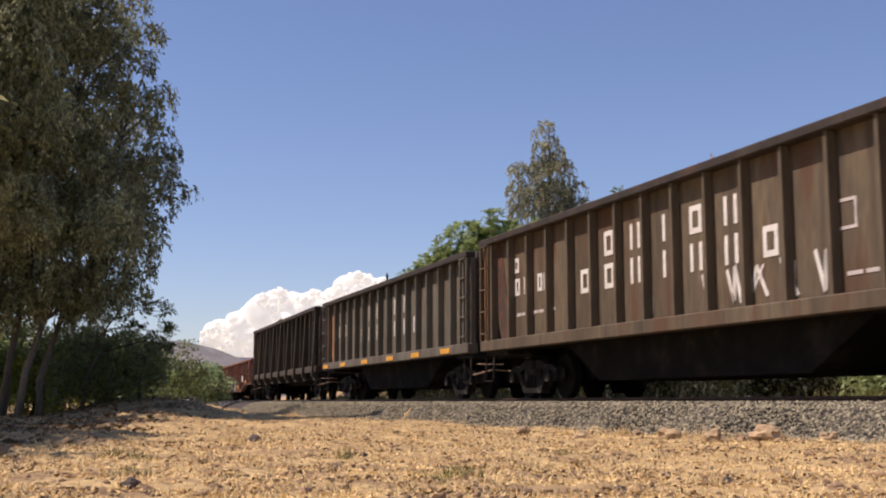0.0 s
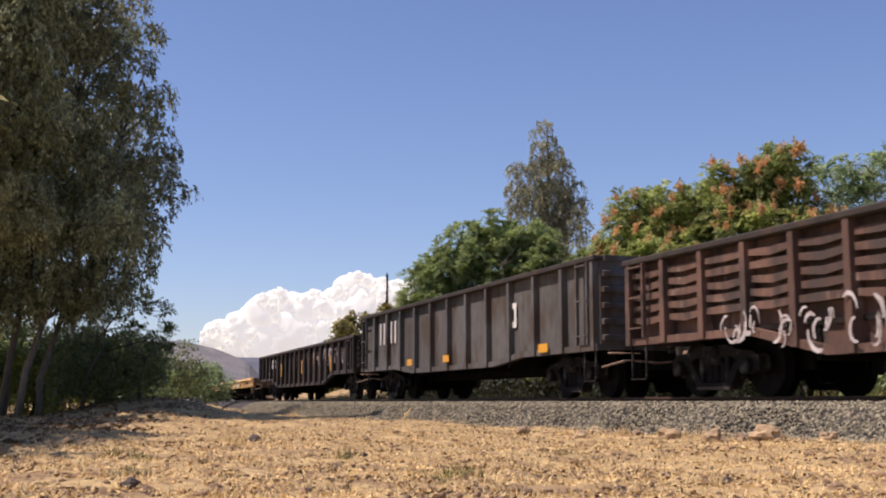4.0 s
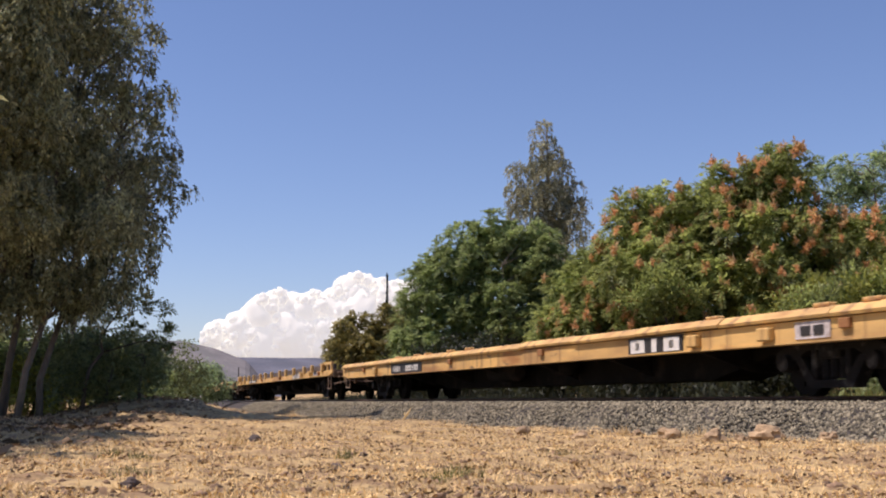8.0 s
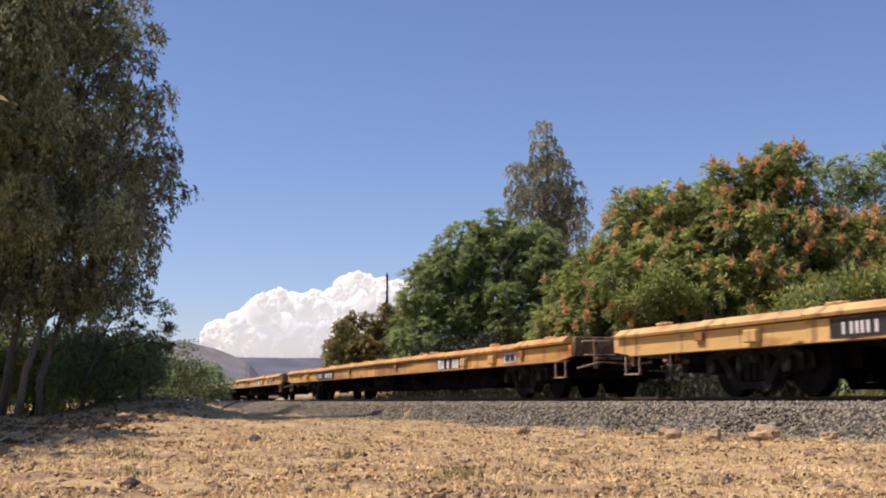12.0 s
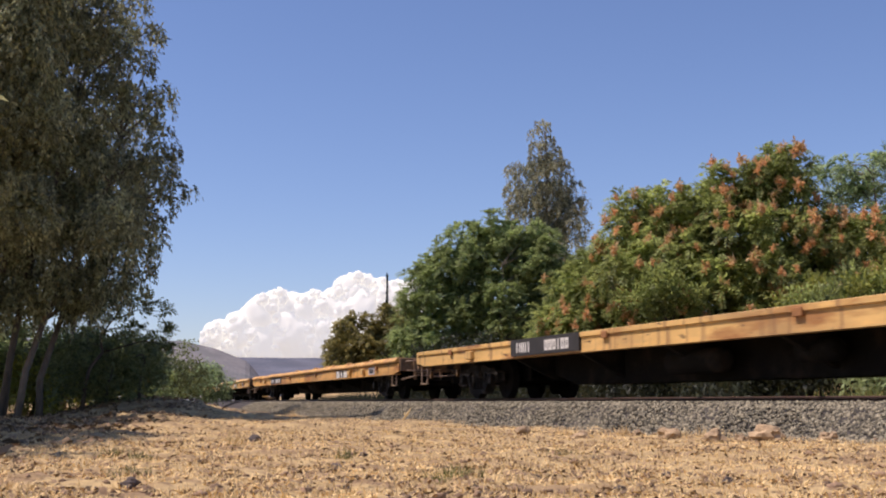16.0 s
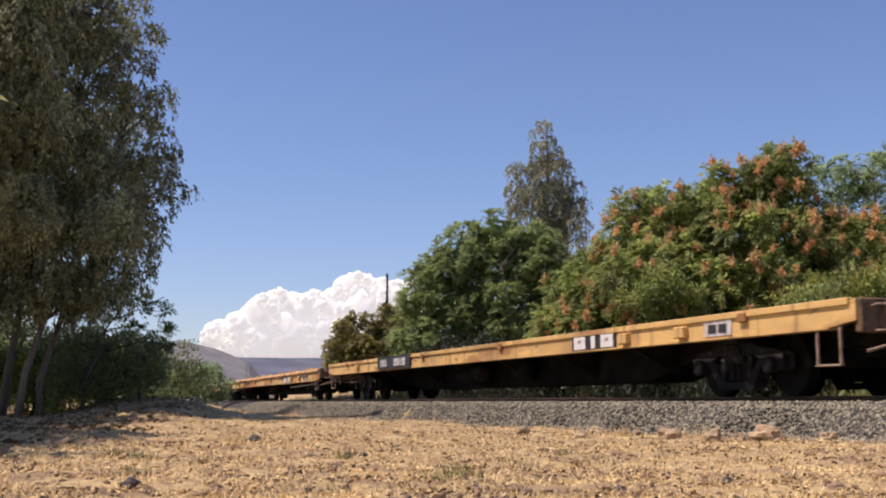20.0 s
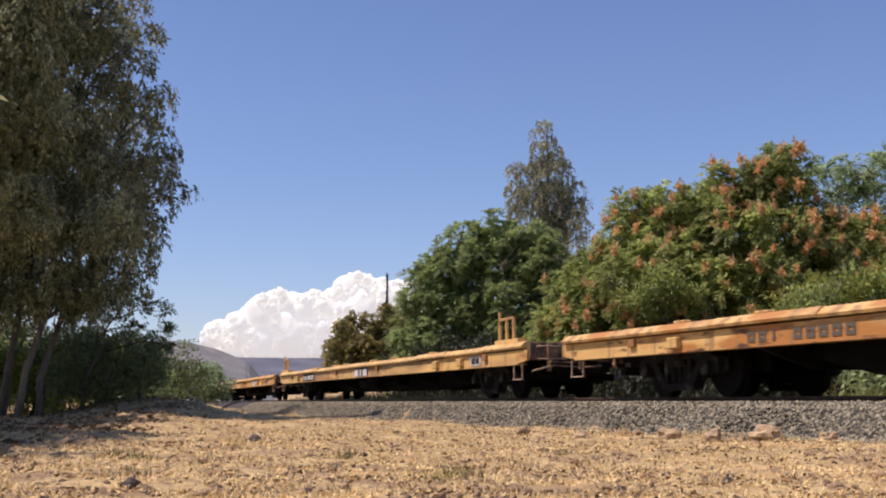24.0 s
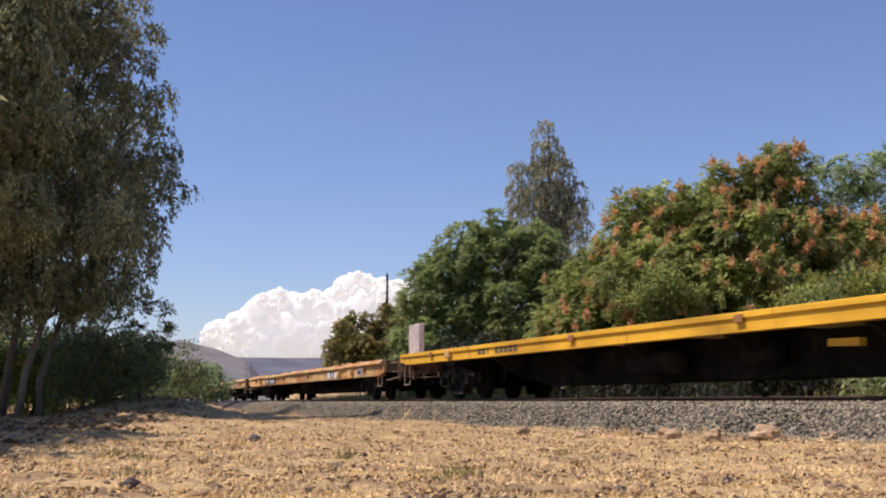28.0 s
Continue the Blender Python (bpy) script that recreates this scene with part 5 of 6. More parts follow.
def flatcar(rear, pitch, paint, style="two", number_w=2.7, panel=True, extras=(), label=""):
    """A long yellow flat car. style two: deck rail above a recessed sill; deep: one deep plain sill; stakes: low sill with posts."""
    car, L, mid = new_car("flat_car", label or "long faded yellow empty flat car on the track", "flat car", "flat cars of the train", rear, pitch, 1.55)
    h = L / 2
    g = np.random.default_rng(int(rear * 7))
    P, K = M[paint], M["black"]
    add_running_gear(car, L, mid, 3.2)
    if style == "deep":
        zlo, zmid, top = (0.88 if paint == "yellow" else 0.80), 1.12, 1.14
    elif style == "stakes":
        zlo, zmid, top = 0.80, 0.96, 0.98
    else:
        zlo, zmid, top = 0.66, 0.92, 1.08
    part("air_tank", tube([(-2.2, -0.8, 0.55), (-2.1, -0.8, 0.55), (-0.7, -0.8, 0.55), (-0.6, -0.8, 0.55)], [0.12, 0.2, 0.2, 0.12], 12), K, car, "black air reservoir")
    part("brake_cylinder", tube([(1.2, -0.75, 0.6), (1.9, -0.75, 0.6), (2.0, -0.75, 0.6)], [0.16, 0.16, 0.08], 12), K, car)
    part("deck", block(-h + 0.25, h - 0.25, -HALF + 0.12, HALF - 0.12, top - 0.09, top - 0.02, 0.01), M["tan_worn"] if style != "stakes" else M["shade_end"], car, "worn steel deck")
    # centre sill: deep between the trucks
    part("center_sill", prism([(-h + 0.3, 0.9), (h - 0.3, 0.9), (h - 0.3, 0.62), (h - 5.2, 0.62), (h - 7.0, 0.26), (-h + 7.0, 0.26), (-h + 5.2, 0.62), (-h + 0.3, 0.62)], -0.45, 0.45), K, car, "sooty black center sill")
    for x in (-7.5, -4.5, -1.5, 1.5, 4.5, 7.5):
        part("cross_bearer", shared(("cross_bearer", zlo), lambda: prism([(-1.35, zlo + 0.1), (1.35, zlo + 0.1), (1.35, zlo), (0.45, 0.36), (-0.45, 0.36), (-1.35, zlo)], -0.06, 0.06, "x")), K, car, "", pose(x, 0, 0))
    for sgn in (-1, 1):
        y = sgn * HALF
        # sill with a slim raised end
        part("side_sill", prism([(-h, zlo + 0.06), (-h + 0.5, zlo), (h - 0.5, zlo), (h, zlo + 0.06), (h, zmid), (-h, zmid)], y - 0.06 * sgn, y, "y"), P, car)
        part("sill_flange", block(-h + 0.5, h - 0.5, y - sgn * 0.2, y + sgn * 0.012, zlo - 0.018, zlo + 0.008), P, car)
        if style == "two":
            seg = (L - 0.3) / 11
            for k in range(11):
                dy, dz = g.uniform(-0.012, 0.02) * sgn, g.uniform(-0.015, 0.012)
                part("deck_rail", shared(("deck_rail", round(seg, 2), paint, top, sgn), lambda: prism([(0.06 * sgn, zmid + 0.022), (0.075 * sgn, zmid + 0.06), (0.0, top - 0.03), (-0.05 * sgn, top), (-0.2 * sgn, top), (-0.2 * sgn, zmid + 0.022)], 0.0, seg - 0.01, "x")),
                     P, car, at=pose(-h + 0.15 + k * seg, y + dy, dz))
            for k in range(9):
                x = g.uniform(-h + 0.8, h - 0.8)
                part("tie_down", shared("tie_down", lambda: block(-0.16, 0.16, -0.06, 0.06, 0, 0.06, 0.012)), M["tan_worn"], car, at=pose(x, y - 0.09 * sgn, top - 0.02))
        elif style == "deep":
            part("deck_rail", block(-h + 0.1, h - 0.1, y - sgn * 0.05, y + sgn * 0.035, zmid - 0.075, zmid + 0.012, 0.008), P, car)
        elif style == "stakes":
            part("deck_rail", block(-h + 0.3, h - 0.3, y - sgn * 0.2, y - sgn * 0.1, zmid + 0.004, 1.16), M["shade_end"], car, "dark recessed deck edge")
            for k in range(13):
                x = -h + 1.6 + k * (L - 3.2) / 12 + (0.35 if k % 3 == 1 else 0)
                part("stake", shared("stake", lambda: block(-0.1, 0.1, -0.05, 0.05, 0.0, 0.27, 0.012)), P, car, at=pose(x, y + 0.03 * sgn, 0.93))
        for x in (-h + 0.55, h - 0.55):
            part("step", shared(("step", zlo), lambda: step_shape(zlo + 0.01)), M["lever"], car, "bent tan stirrup step", pose(x, y - 0.03 * sgn, 0))
        # brackets on the sill
        for x in (-h + 3.9, h - 3.9, h - 5.7):
            part("bracket", shared("flat_bracket", lambda: block(-0.14, 0.14, -0.05, 0.05, 0.0, 0.17, 0.015)), P, car, at=pose(x, y + 0.05 * sgn, zlo + 0.04))
        for x in (-h + 2.6, -3.1, 2.2, h - 2.3):
            part("stake_pocket", shared("stake_pocket", lambda: block(-0.1, 0.1, -0.03, 0.03, 0, 0.12, 0.01)), M["slope_rust"], car, "rusty stake pocket", pose(x, y + 0.03 * sgn, zmid - 0.14))
    for sgn in (-1, 1):
        part("end_sill", block(sgn * h - 0.06, sgn * h + 0.06, -HALF + 0.03, HALF - 0.03, 0.72, top - 0.02, 0.015), M["end_dirt"], car, "rust-brown grimy end sill")
        part("body_bolster", block(sgn * (h - 3.2) - 0.3, sgn * (h - 3.2) + 0.3, -HALF + 0.25, HALF - 0.25, 0.73, zlo + 0.12), K, car)
        ex = sgn * (h + 0.09)
        part("end_post", block(ex - 0.035, ex + 0.035, -1.12, -1.04, 0.5, top - 0.05, 0.01), M["end_dirt"], car)
        part("end_post", block(ex - 0.035, ex + 0.035, -0.42, -0.34, 0.55, top - 0.02, 0.01), M["end_dirt"], car)
        part("end_step", block(ex - 0.03, ex + 0.14, -1.1, -0.5, 0.66, 0.7, 0.008), M["end_dirt"], car)
        part("end_handrail", tube([(ex, -1.34, top - 0.12), (ex + 0.1 * sgn, -1.34, top - 0.1), (ex + 0.1 * sgn, -0.7, top - 0.1), (ex, -0.7, top - 0.12)], [0.016] * 4, 5), M["lever"], car)
        part("draft_sill", block(sgn * (h - 2.2), sgn * (h - 0.1), -0.3, 0.3, 0.5, 0.8), K, car)
        part("brake_beam", block(sgn * (h - 1.5) - 0.08, sgn * (h - 1.5) + 0.08, -1.1, 1.1, 0.36, 0.5), K, car)
        part("hand_brake" if sgn > 0 else "end_rail", tube([(sgn * (h + 0.12), 0.5, top), (sgn * (h + 0.12), 0.5, top + 0.1)], [0.02, 0.02], 6) if sgn < 0 else disc(h + 0.1, 0.75, 0.16, 0.9, 0.94, 14), M["truck"], car)
    # panels and marks on both sides of the body, camera's side readable
    y = -HALF - 0.014
    ph = zmid - zlo - 0.02
    number_in, number_w = NUMBER_AT.get(rear, (6.8, number_w))
    xc = -h + number_in
    if style == "deep" and panel:
        xc, number_w, ph, y = -h + 7.8, 3.1, zmid - zlo + 0.004, -HALF - 0.052
    if panel:
        part("number_panel", block(xc - number_w / 2, xc + number_w / 2, y - 0.003, -HALF + 0.006, zlo + 0.012, zlo + 0.012 + ph), M["panel"], car, "black painted number panel")
        text_marks(car, "inni", xc - number_w * 0.3, zlo + ph * 0.22, 0.15, ph * 0.6, 0.05, 0.04, y - 0.008, M["white"])
        text_marks(car, "fffiff", xc + number_w * 0.2, zlo + ph * 0.22, 0.14, ph * 0.6, 0.045, 0.04, y - 0.008, M["white"])
    else:
        text_marks(car, "ffi fffff", xc, zlo + ph * 0.2, 0.17, round(ph * 0.6, 3), 0.05, 0.08, y + 0.006, M["scuff"])
    if paint == "yellow":
        fit_out(car, h, top, extras, P)
        return car
    y, ph = -HALF - 0.014, zmid - zlo - 0.02
    xt = 0.2 if "rear_rack" in extras else h - 6.9
    part("reporting_panel", block(xt - 0.85, xt + 0.85, y - 0.003, y + 0.012, zlo + 0.012, zlo + 0.012 + ph), M["panel"], car, "black panel with white painted blocks")
    text_marks(car, "fif", xt, zlo + ph * 0.08, 0.46, round(ph * 0.86, 3), 0.16, 0.07, y - 0.008, M["white"])
    part("data_panel", block(h - 3.3, h - 2.6, y - 0.002, y + 0.012, zlo + 0.03, zlo + ph), M["graf"], car, "small pale data panel with dark blocks")
    text_marks(car, "bb", h - 2.95, zlo + 0.07, 0.2, 0.12, 0.05, 0.06, y - 0.008, M["panel"])
    fit_out(car, h, top, extras, P)
    return car


def fit_out(car, h, top, extras, P):
    """Racks, posts and rods that only some flat cars carry."""
    for what in extras:
        if what == "rear_rack" or what == "front_rack":
            sgn = -1 if what == "rear_rack" else 1
            x0 = sgn * (h - 1.0) - 0.35
            rack = bmesh.new()
            for dx, up in ((-0.4, 0.68), (0.0, 0.5), (0.4, 0.5)):
                block(x0 + dx - 0.025, x0 + dx + 0.025, -1.42, -1.37, top, top + up, 0, rack)
            block(x0 - 0.42, x0 + 0.42, -1.42, -1.37, top + 0.5, top + 0.54, 0, rack)
            block(x0 - 0.55, x0 + 0.75, -1.46, -1.28, top - 0.02, top + 0.09, 0, rack)
            part("rack", rack, M["tan"], car, "faded yellow open tie-down rack")
        elif what == "box":
            for sgn in (-1, 1):
                x0 = sgn * (h - 1.1)
                b = bmesh.new()
                block(x0 - 0.7, x0 + 0.7, -1.46, -1.36, 1.16, 1.24, 0, b)
                for dx in (-0.65, 0, 0.65):
                    block(x0 + dx - 0.06, x0 + dx + 0.06, -1.46, -1.36, 0.96, 1.16, 0, b)
                part("end_frame", b, P, car, "low end frame over the deck")
            part("pole", tube([(-h + 0.2, -1.4, 0.95), (-h + 0.2, -1.4, 1.75)], [0.03, 0.03], 6), M["truck"], car, "thin upright steel pole")
        elif what == "post":
            part("end_post", block(-h + 0.25, -h + 1.1, -1.35, -1.2, top, top + 0.75, 0.02), M["graf"], car, "upright off-white end plate")
        elif what == "hangers":
            for x in (h - 9.4, h - 6.25):
                part("hanger", prism([(x - 0.5, 0.61), (x + 0.1, 0.59), (x + 0.1, 0.69), (x - 0.5, 0.7)], -1.22, -1.12), P, car, "yellow underframe bracket")
            part("brake_rod", tube([(h - 6.3, -1.24, 0.64), (h - 2.8, -1.24, 0.65)], [0.022, 0.022], 6), M["graf"], car, "pale brake rod")
        elif what == "rod":
            part("brake_rod", tube([(h - 7.6, -1.25, 0.5), (h - 2.0, -1.25, 0.56)], [0.03, 0.03], 6), M["graf"], car, "pale brake rod")


def coal_gondola(rear, pitch, paint, top, zlo, label, rib_at=0.0, step=1.1, wide_ribs=False, load=False, slope=True):
    """A high-sided gondola: ribbed sides, top chord, sloped end sheets with ladders, belly between the trucks."""
    car, L, mid = new_car("high_gondola", label, "gondola car", "high gondolas of the train", rear, pitch, 0.95)
    h = L / 2
    P = M[paint]
    add_running_gear(car, L, mid, 1.75)
    body = h - (1.0 if slope else 0.35)
    for sgn in (-1, 1):
        y = sgn * (HALF - 0.15)
        if slope:
            outline = [(-h + 0.05, top - 0.1), (-body - 0.1, zlo), (body + 0.1, zlo), (h - 0.05, top - 0.1)]
        else:
            outline = [(-h + 0.05, top - 0.1), (-h + 0.05, zlo), (h - 0.05, zlo), (h - 0.05, top - 0.1)]
        part("side_sheet", prism(outline, y - 0.02, y + 0.02), P, car)
        part("top_chord", block(-h, h, sgn * (HALF - 0.16), sgn * (HALF + 0.07), top - 0.14, top, 0.02), M["rim"], car)
        part("side_sill", block(-h, h, sgn * (HALF - 0.22), sgn * (HALF + 0.03), zlo - 0.02, zlo + 0.2, 0.015), P, car)
        reach = int((h - 0.2) / step)
        for k in range(-reach - 1, reach + 2):
            x = rib_at + k * step
            if abs(x) > h - 0.16:
                continue
            big = wide_ribs and k % 2 == 0
            w = 0.085 if big else 0.045
            z0 = zlo - 0.18 if big else zlo + 0.2
            if big:
                part("rib", shared(("deep_rib", z0, top, sgn), lambda: prism([(-0.07 * sgn, z0), (0.17 * sgn, z0), (0.17 * sgn, z0 + 0.1), (0.06 * sgn, top - 0.14), (-0.07 * sgn, top - 0.14)], -0.06, 0.06, "x")), P, car, at=pose(x, sgn * (HALF - 0.05), 0))
                continue
            part("rib", shared(("rib", w, z0, top, L), lambda: prism([(-w, z0), (w, z0), (w * 0.75, top - 0.14), (-w * 0.75, top - 0.14)], -0.07, 0.07)), P, car, at=pose(x, sgn * (HALF - 0.05), 0))
        if wide_ribs:
            for k in range(-reach - reach % 2, reach + 1, 2):
                x = rib_at + k * step
                part("rib_foot", shared("rib_foot", lambda: prism([(-0.1, 0), (0.35, 0.0), (0.35, 0.07), (0.1, 0.07), (0.1, 0.12), (-0.1, 0.12)], -0.1, 0.1)), P, car, at=pose(x, sgn * (HALF - 0.05), zlo - 0.3))
        for e in (-1, 1):
            part("ladder", shared(("ladder", top, zlo), lambda: ladder_shape(zlo + 0.2, top - 0.1)), P, car, at=pose(e * (h - 0.28), sgn * (HALF + 0.02), 0, 0, 0, 0 if sgn < 0 else 180))
            part("step", shared("step", step_shape), M["truck"], car, at=pose(e * (h - 0.3), sgn * (HALF - 0.08), 0))
    for e in (-1, 1):
        if slope:
            # the front sheet's shade comes from its dark colour; the rear is rusted
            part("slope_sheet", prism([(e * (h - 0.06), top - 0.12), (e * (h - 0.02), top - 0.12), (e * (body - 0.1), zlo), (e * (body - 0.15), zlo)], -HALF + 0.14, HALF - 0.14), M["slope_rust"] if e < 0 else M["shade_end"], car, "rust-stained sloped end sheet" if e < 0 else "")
            for side in (-1, 1):
                part("end_post", shared(("end_post", top, zlo, e), lambda: block(-0.045, 0.045, -0.05, 0.05, zlo, top - 0.14)), M["slope_rust"] if e < 0 else P, car, at=pose(e * (h - 0.06), side * (HALF - 0.12), 0))
                if e < 0:
                    part("corner_sheet", prism([(-h + 0.12, top - 0.15), (-h + 0.85, top - 0.15), (-body + 0.4, zlo + 0.2), (-body - 0.08, zlo + 0.2)], side * (HALF - 0.128), side * (HALF - 0.116)), M["rust_patch" if paint == "gon_brown" else "slope_rust"], car, "rust-stained corner of the side sheet")
        else:
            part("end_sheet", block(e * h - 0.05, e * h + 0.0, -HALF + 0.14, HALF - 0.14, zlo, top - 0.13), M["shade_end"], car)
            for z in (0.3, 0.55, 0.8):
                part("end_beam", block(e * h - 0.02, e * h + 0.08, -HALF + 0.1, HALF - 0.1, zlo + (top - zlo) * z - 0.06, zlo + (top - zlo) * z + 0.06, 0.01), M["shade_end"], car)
        part("end_chord", block(e * h - 0.1, e * h + 0.04, -HALF + 0.16, HALF - 0.16, top - 0.16, top - 0.01, 0.015), P, car)
        part("end_platform", block(e * (body - 0.2), e * h, -HALF + 0.12, HALF - 0.12, zlo - 0.12, zlo - 0.03, 0.01), M["truck"], car)
        part("hand_brake", disc(e * (h - 0.0), zlo + 0.9, 0.25, 0.55, 0.6, 16), M["truck"], car)
    part("floor_sheet", block(-h + 0.8, h - 0.8, -HALF + 0.15, HALF - 0.15, zlo - 0.02, zlo + 0.02), M["black"], car)
    if not wide_ribs:
        part("belly", prism([(-h + 3.3, zlo - 0.02), (h - 3.3, zlo - 0.02), (h - 4.6, 0.3), (-h + 4.6, 0.3)], -1.02, 1.02), M["black"], car, "sooty black tub below the sill")
    part("center_sill", block(-h + 0.1, h - 0.1, -0.3, 0.3, 0.62, zlo + 0.0), M["black"], car, "sooty black center sill")
    if load:
        g = np.random.default_rng(5)
        x, yy = g.uniform(-h + 0.6, h - 0.6, 260), g.uniform(-1.1, 1.1, 260)
        p = lumps(260, ICO_V, g.uniform(0.04, 0.11, 260), g, 0.7) * g.uniform(0.5, 2.6, (260, 1, 3)) + np.stack([x, yy, top - 0.06 + 0.2 * np.clip(rough_noise(x, yy, 2.5, 6), 0, 0.9) - 0.08 * np.abs(yy)], -1)[:, None]
        tagged(part("scrap_load", solids_mesh("scrap_load", ICO_V, ICO_F, p, M["scrap"]), None, car, "rusty scrap heaped above the rim"), kind="stuff")
        part("load_bed", block(-h + 0.3, h - 0.3, -HALF + 0.2, HALF - 0.2, top - 0.5, top - 0.3), M["scrap"], car)
    return car, h


def mill_gondola(rear, pitch, paint, top, zend, zmid, label, panels=14, corrugated=True):
    """A low gondola with a side that is deeper between the trucks."""
    car, L, mid = new_car("low_gondola", label, "gondola car", "low gondolas of the train", rear, pitch, 1.05)
    h = L / 2
    P = M[paint]
    add_running_gear(car, L, mid, 1.9)
    w = L / panels
    g = np.random.default_rng(int(rear))
    taper0, taper1 = h - 3.4, h - 5.0

    def bottom(x):
        return float(np.interp(abs(x), [0, taper1, taper0, h], [zmid, zmid, zend, zend]))

    for sgn in (-1, 1):
        y = sgn * (HALF - 0.1)
        knots = [-h, -taper0, -taper1, taper1, taper0, h]
        back = sgn * (HALF - (0.2 if corrugated else 0.11))
        part("side_sheet", prism([(k, bottom(k)) for k in knots] + [(h, top - 0.08), (-h, top - 0.08)], back - 0.01, back + 0.01), P, car)
        part("top_chord", block(-h - 0.02, h + 0.02, sgn * (HALF - 0.16), sgn * (HALF + 0.04), top - 0.1, top, 0.02), P if paint == "gon_red" else M["rim"], car)
        part("side_sill", prism([(k, bottom(k) - 0.012) for k in knots] + [(k, bottom(k) + 0.1) for k in reversed(knots)], sgn * (HALF - 0.14), sgn * (HALF - 0.02)), P, car)
        for k in range(panels + 1):
            x = -h + 0.12 + k * (L - 0.24) / panels
            part("rib", prism([(x - 0.07, bottom(x) - 0.006), (x + 0.07, bottom(x) - 0.006), (x + 0.055, top - 0.09), (x - 0.055, top - 0.09)], sgn * (HALF - 0.19), sgn * (HALF + 0.02)), P, car)
        if corrugated:
            for k in range(panels):
                x0, x1 = -h + 0.12 + k * (L - 0.24) / panels + 0.075, -h + 0.12 + (k + 1) * (L - 0.24) / panels - 0.075
                z0, rows = zend + 0.3, 5
                bm = bmesh.new()
                for r in range(rows):
                    zz = z0 + r * (top - 0.16 - z0) / rows
                    dz = (top - 0.16 - z0) / rows
                    d = g.uniform(0.03, 0.09)
                    xm = (x0 + x1) / 2
                    lo, sag = zz + dz * 0.1, g.uniform(-0.03, 0.01)
                    pts = [(x0, lo + 0.02), (xm, lo + sag), (x1, lo + 0.02), (x1, lo + dz * 0.62), (xm, lo + dz * 0.62 + sag), (x0, lo + dz * 0.62)]
                    prism(pts, sgn * (HALF - 0.195), sgn * (HALF - 0.1 + d * 0.7), "y", bm)
                part("pressed_panel", bm, P, car)
        for e in (-1, 1):
            part("step", shared("step", step_shape), M["truck"], car, at=pose(e * (h - 0.35), sgn * (HALF - 0.06), -0.08))
            part("ladder", shared(("ladder", top, zend), lambda: ladder_shape(zend + 0.1, top - 0.1)), P, car, at=pose(e * (h - 0.45), sgn * (HALF + 0.03), 0, 0, 0, 0 if sgn < 0 else 180))
    for e in (-1, 1):
        part("end_sheet", block(e * h - 0.04, e * h, -HALF + 0.12, HALF - 0.12, zend, top - 0.09), P, car)
        for r in range(5):
            z = zend + 0.15 + r * (top - zend - 0.25) / 5
            part("end_beam", block(e * h - 0.01, e * h + 0.07, -HALF + 0.12, HALF - 0.12, z, z + 0.11, 0.015), P, car)
        part("end_chord", block(e * h - 0.06, e * h + 0.06, -HALF + 0.16, HALF - 0.16, top - 0.1, top - 0.004), P, car)
        part("hand_brake", disc(e * (h + 0.1), top - 0.5, 0.25, 0.55, 0.59, 16), M["truck"], car)
    part("floor_sheet", block(-h + 0.1, h - 0.1, -HALF + 0.14, HALF - 0.14, zend + 0.05, zend + 0.12), M["black"], car)
    part("center_sill", block(-h + 0.1, h - 0.1, -0.35, 0.35, 0.48, zend + 0.05), M["black"], car, "sooty black center sill")
    for x in (-3.5, -1.2, 1.2, 3.5):
        part("cross_bearer", block(x - 0.06, x + 0.06, -HALF + 0.16, HALF - 0.16, max(zmid - 0.05, 0.3), zend + 0.04), M["black"], car)
    return car, h


# The train, from the first car in view back to the last.
Y0 = -HALF + 0.125
brown, h = coal_gondola(23.38, 16.2, "gon_brown", 3.35, 1.0, "high brown ribbed coal gondola with white block marks", -0.5, 0.93)
text_marks(brown, "fnifn", -0.03, 2.39, 0.34, 0.42, 0.085, 0.59, Y0, M["white"])
text_marks(brown, "ffninnf", -0.03, 1.83, 0.34, 0.42, 0.085, 0.59, Y0, M["white"])
text_marks(brown, "ff", -5.65, 2.5, 0.26, 0.3, 0.08, 0.35, Y0, M["white"])
text_marks(brown, "ff ff fi", -5.35, 2.04, 0.22, 0.34, 0.07, 0.0, Y0, M["white"])
text_marks(brown, "bb bb b", -h + 2.6, 1.62, 0.22, 0.06, 0.05, 0.05, Y0, M["graf"])
jagged(brown, 2.5, 1.28, 3.2, 0.52, 5, -HALF + 0.122, M["white"], 3)
text_marks(brown, "f", 4.3, 1.98, 0.42, 0.38, 0.04, 0.1, Y0, M["graf"])
text_marks(brown, "bb", 4.6, 1.42, 0.28, 0.05, 0.05, 0.06, Y0, M["graf"])
text_marks(brown, "b", -0.6, 1.3, 0.45, 0.36, 0.05, 0.06, Y0 + 0.002, M["scuff"])
grey, h = coal_gondola(39.2, 16.0, "gon_grey", 3.25, 1.01, "high grey ribbed coal gondola with orange reflectors", 0.665, 0.93)
text_marks(grey, "fnifn", 0.2, 2.28, 0.34, 0.44, 0.085, 0.59, Y0, M["white"])
text_marks(grey, "ffninnf", 0.2, 1.7, 0.34, 0.42, 0.085, 0.59, Y0, M["white"])
text_marks(grey, "ff ff", -h + 2.3, 2.0, 0.26, 0.36, 0.06, 0.1, Y0, M["graf"])
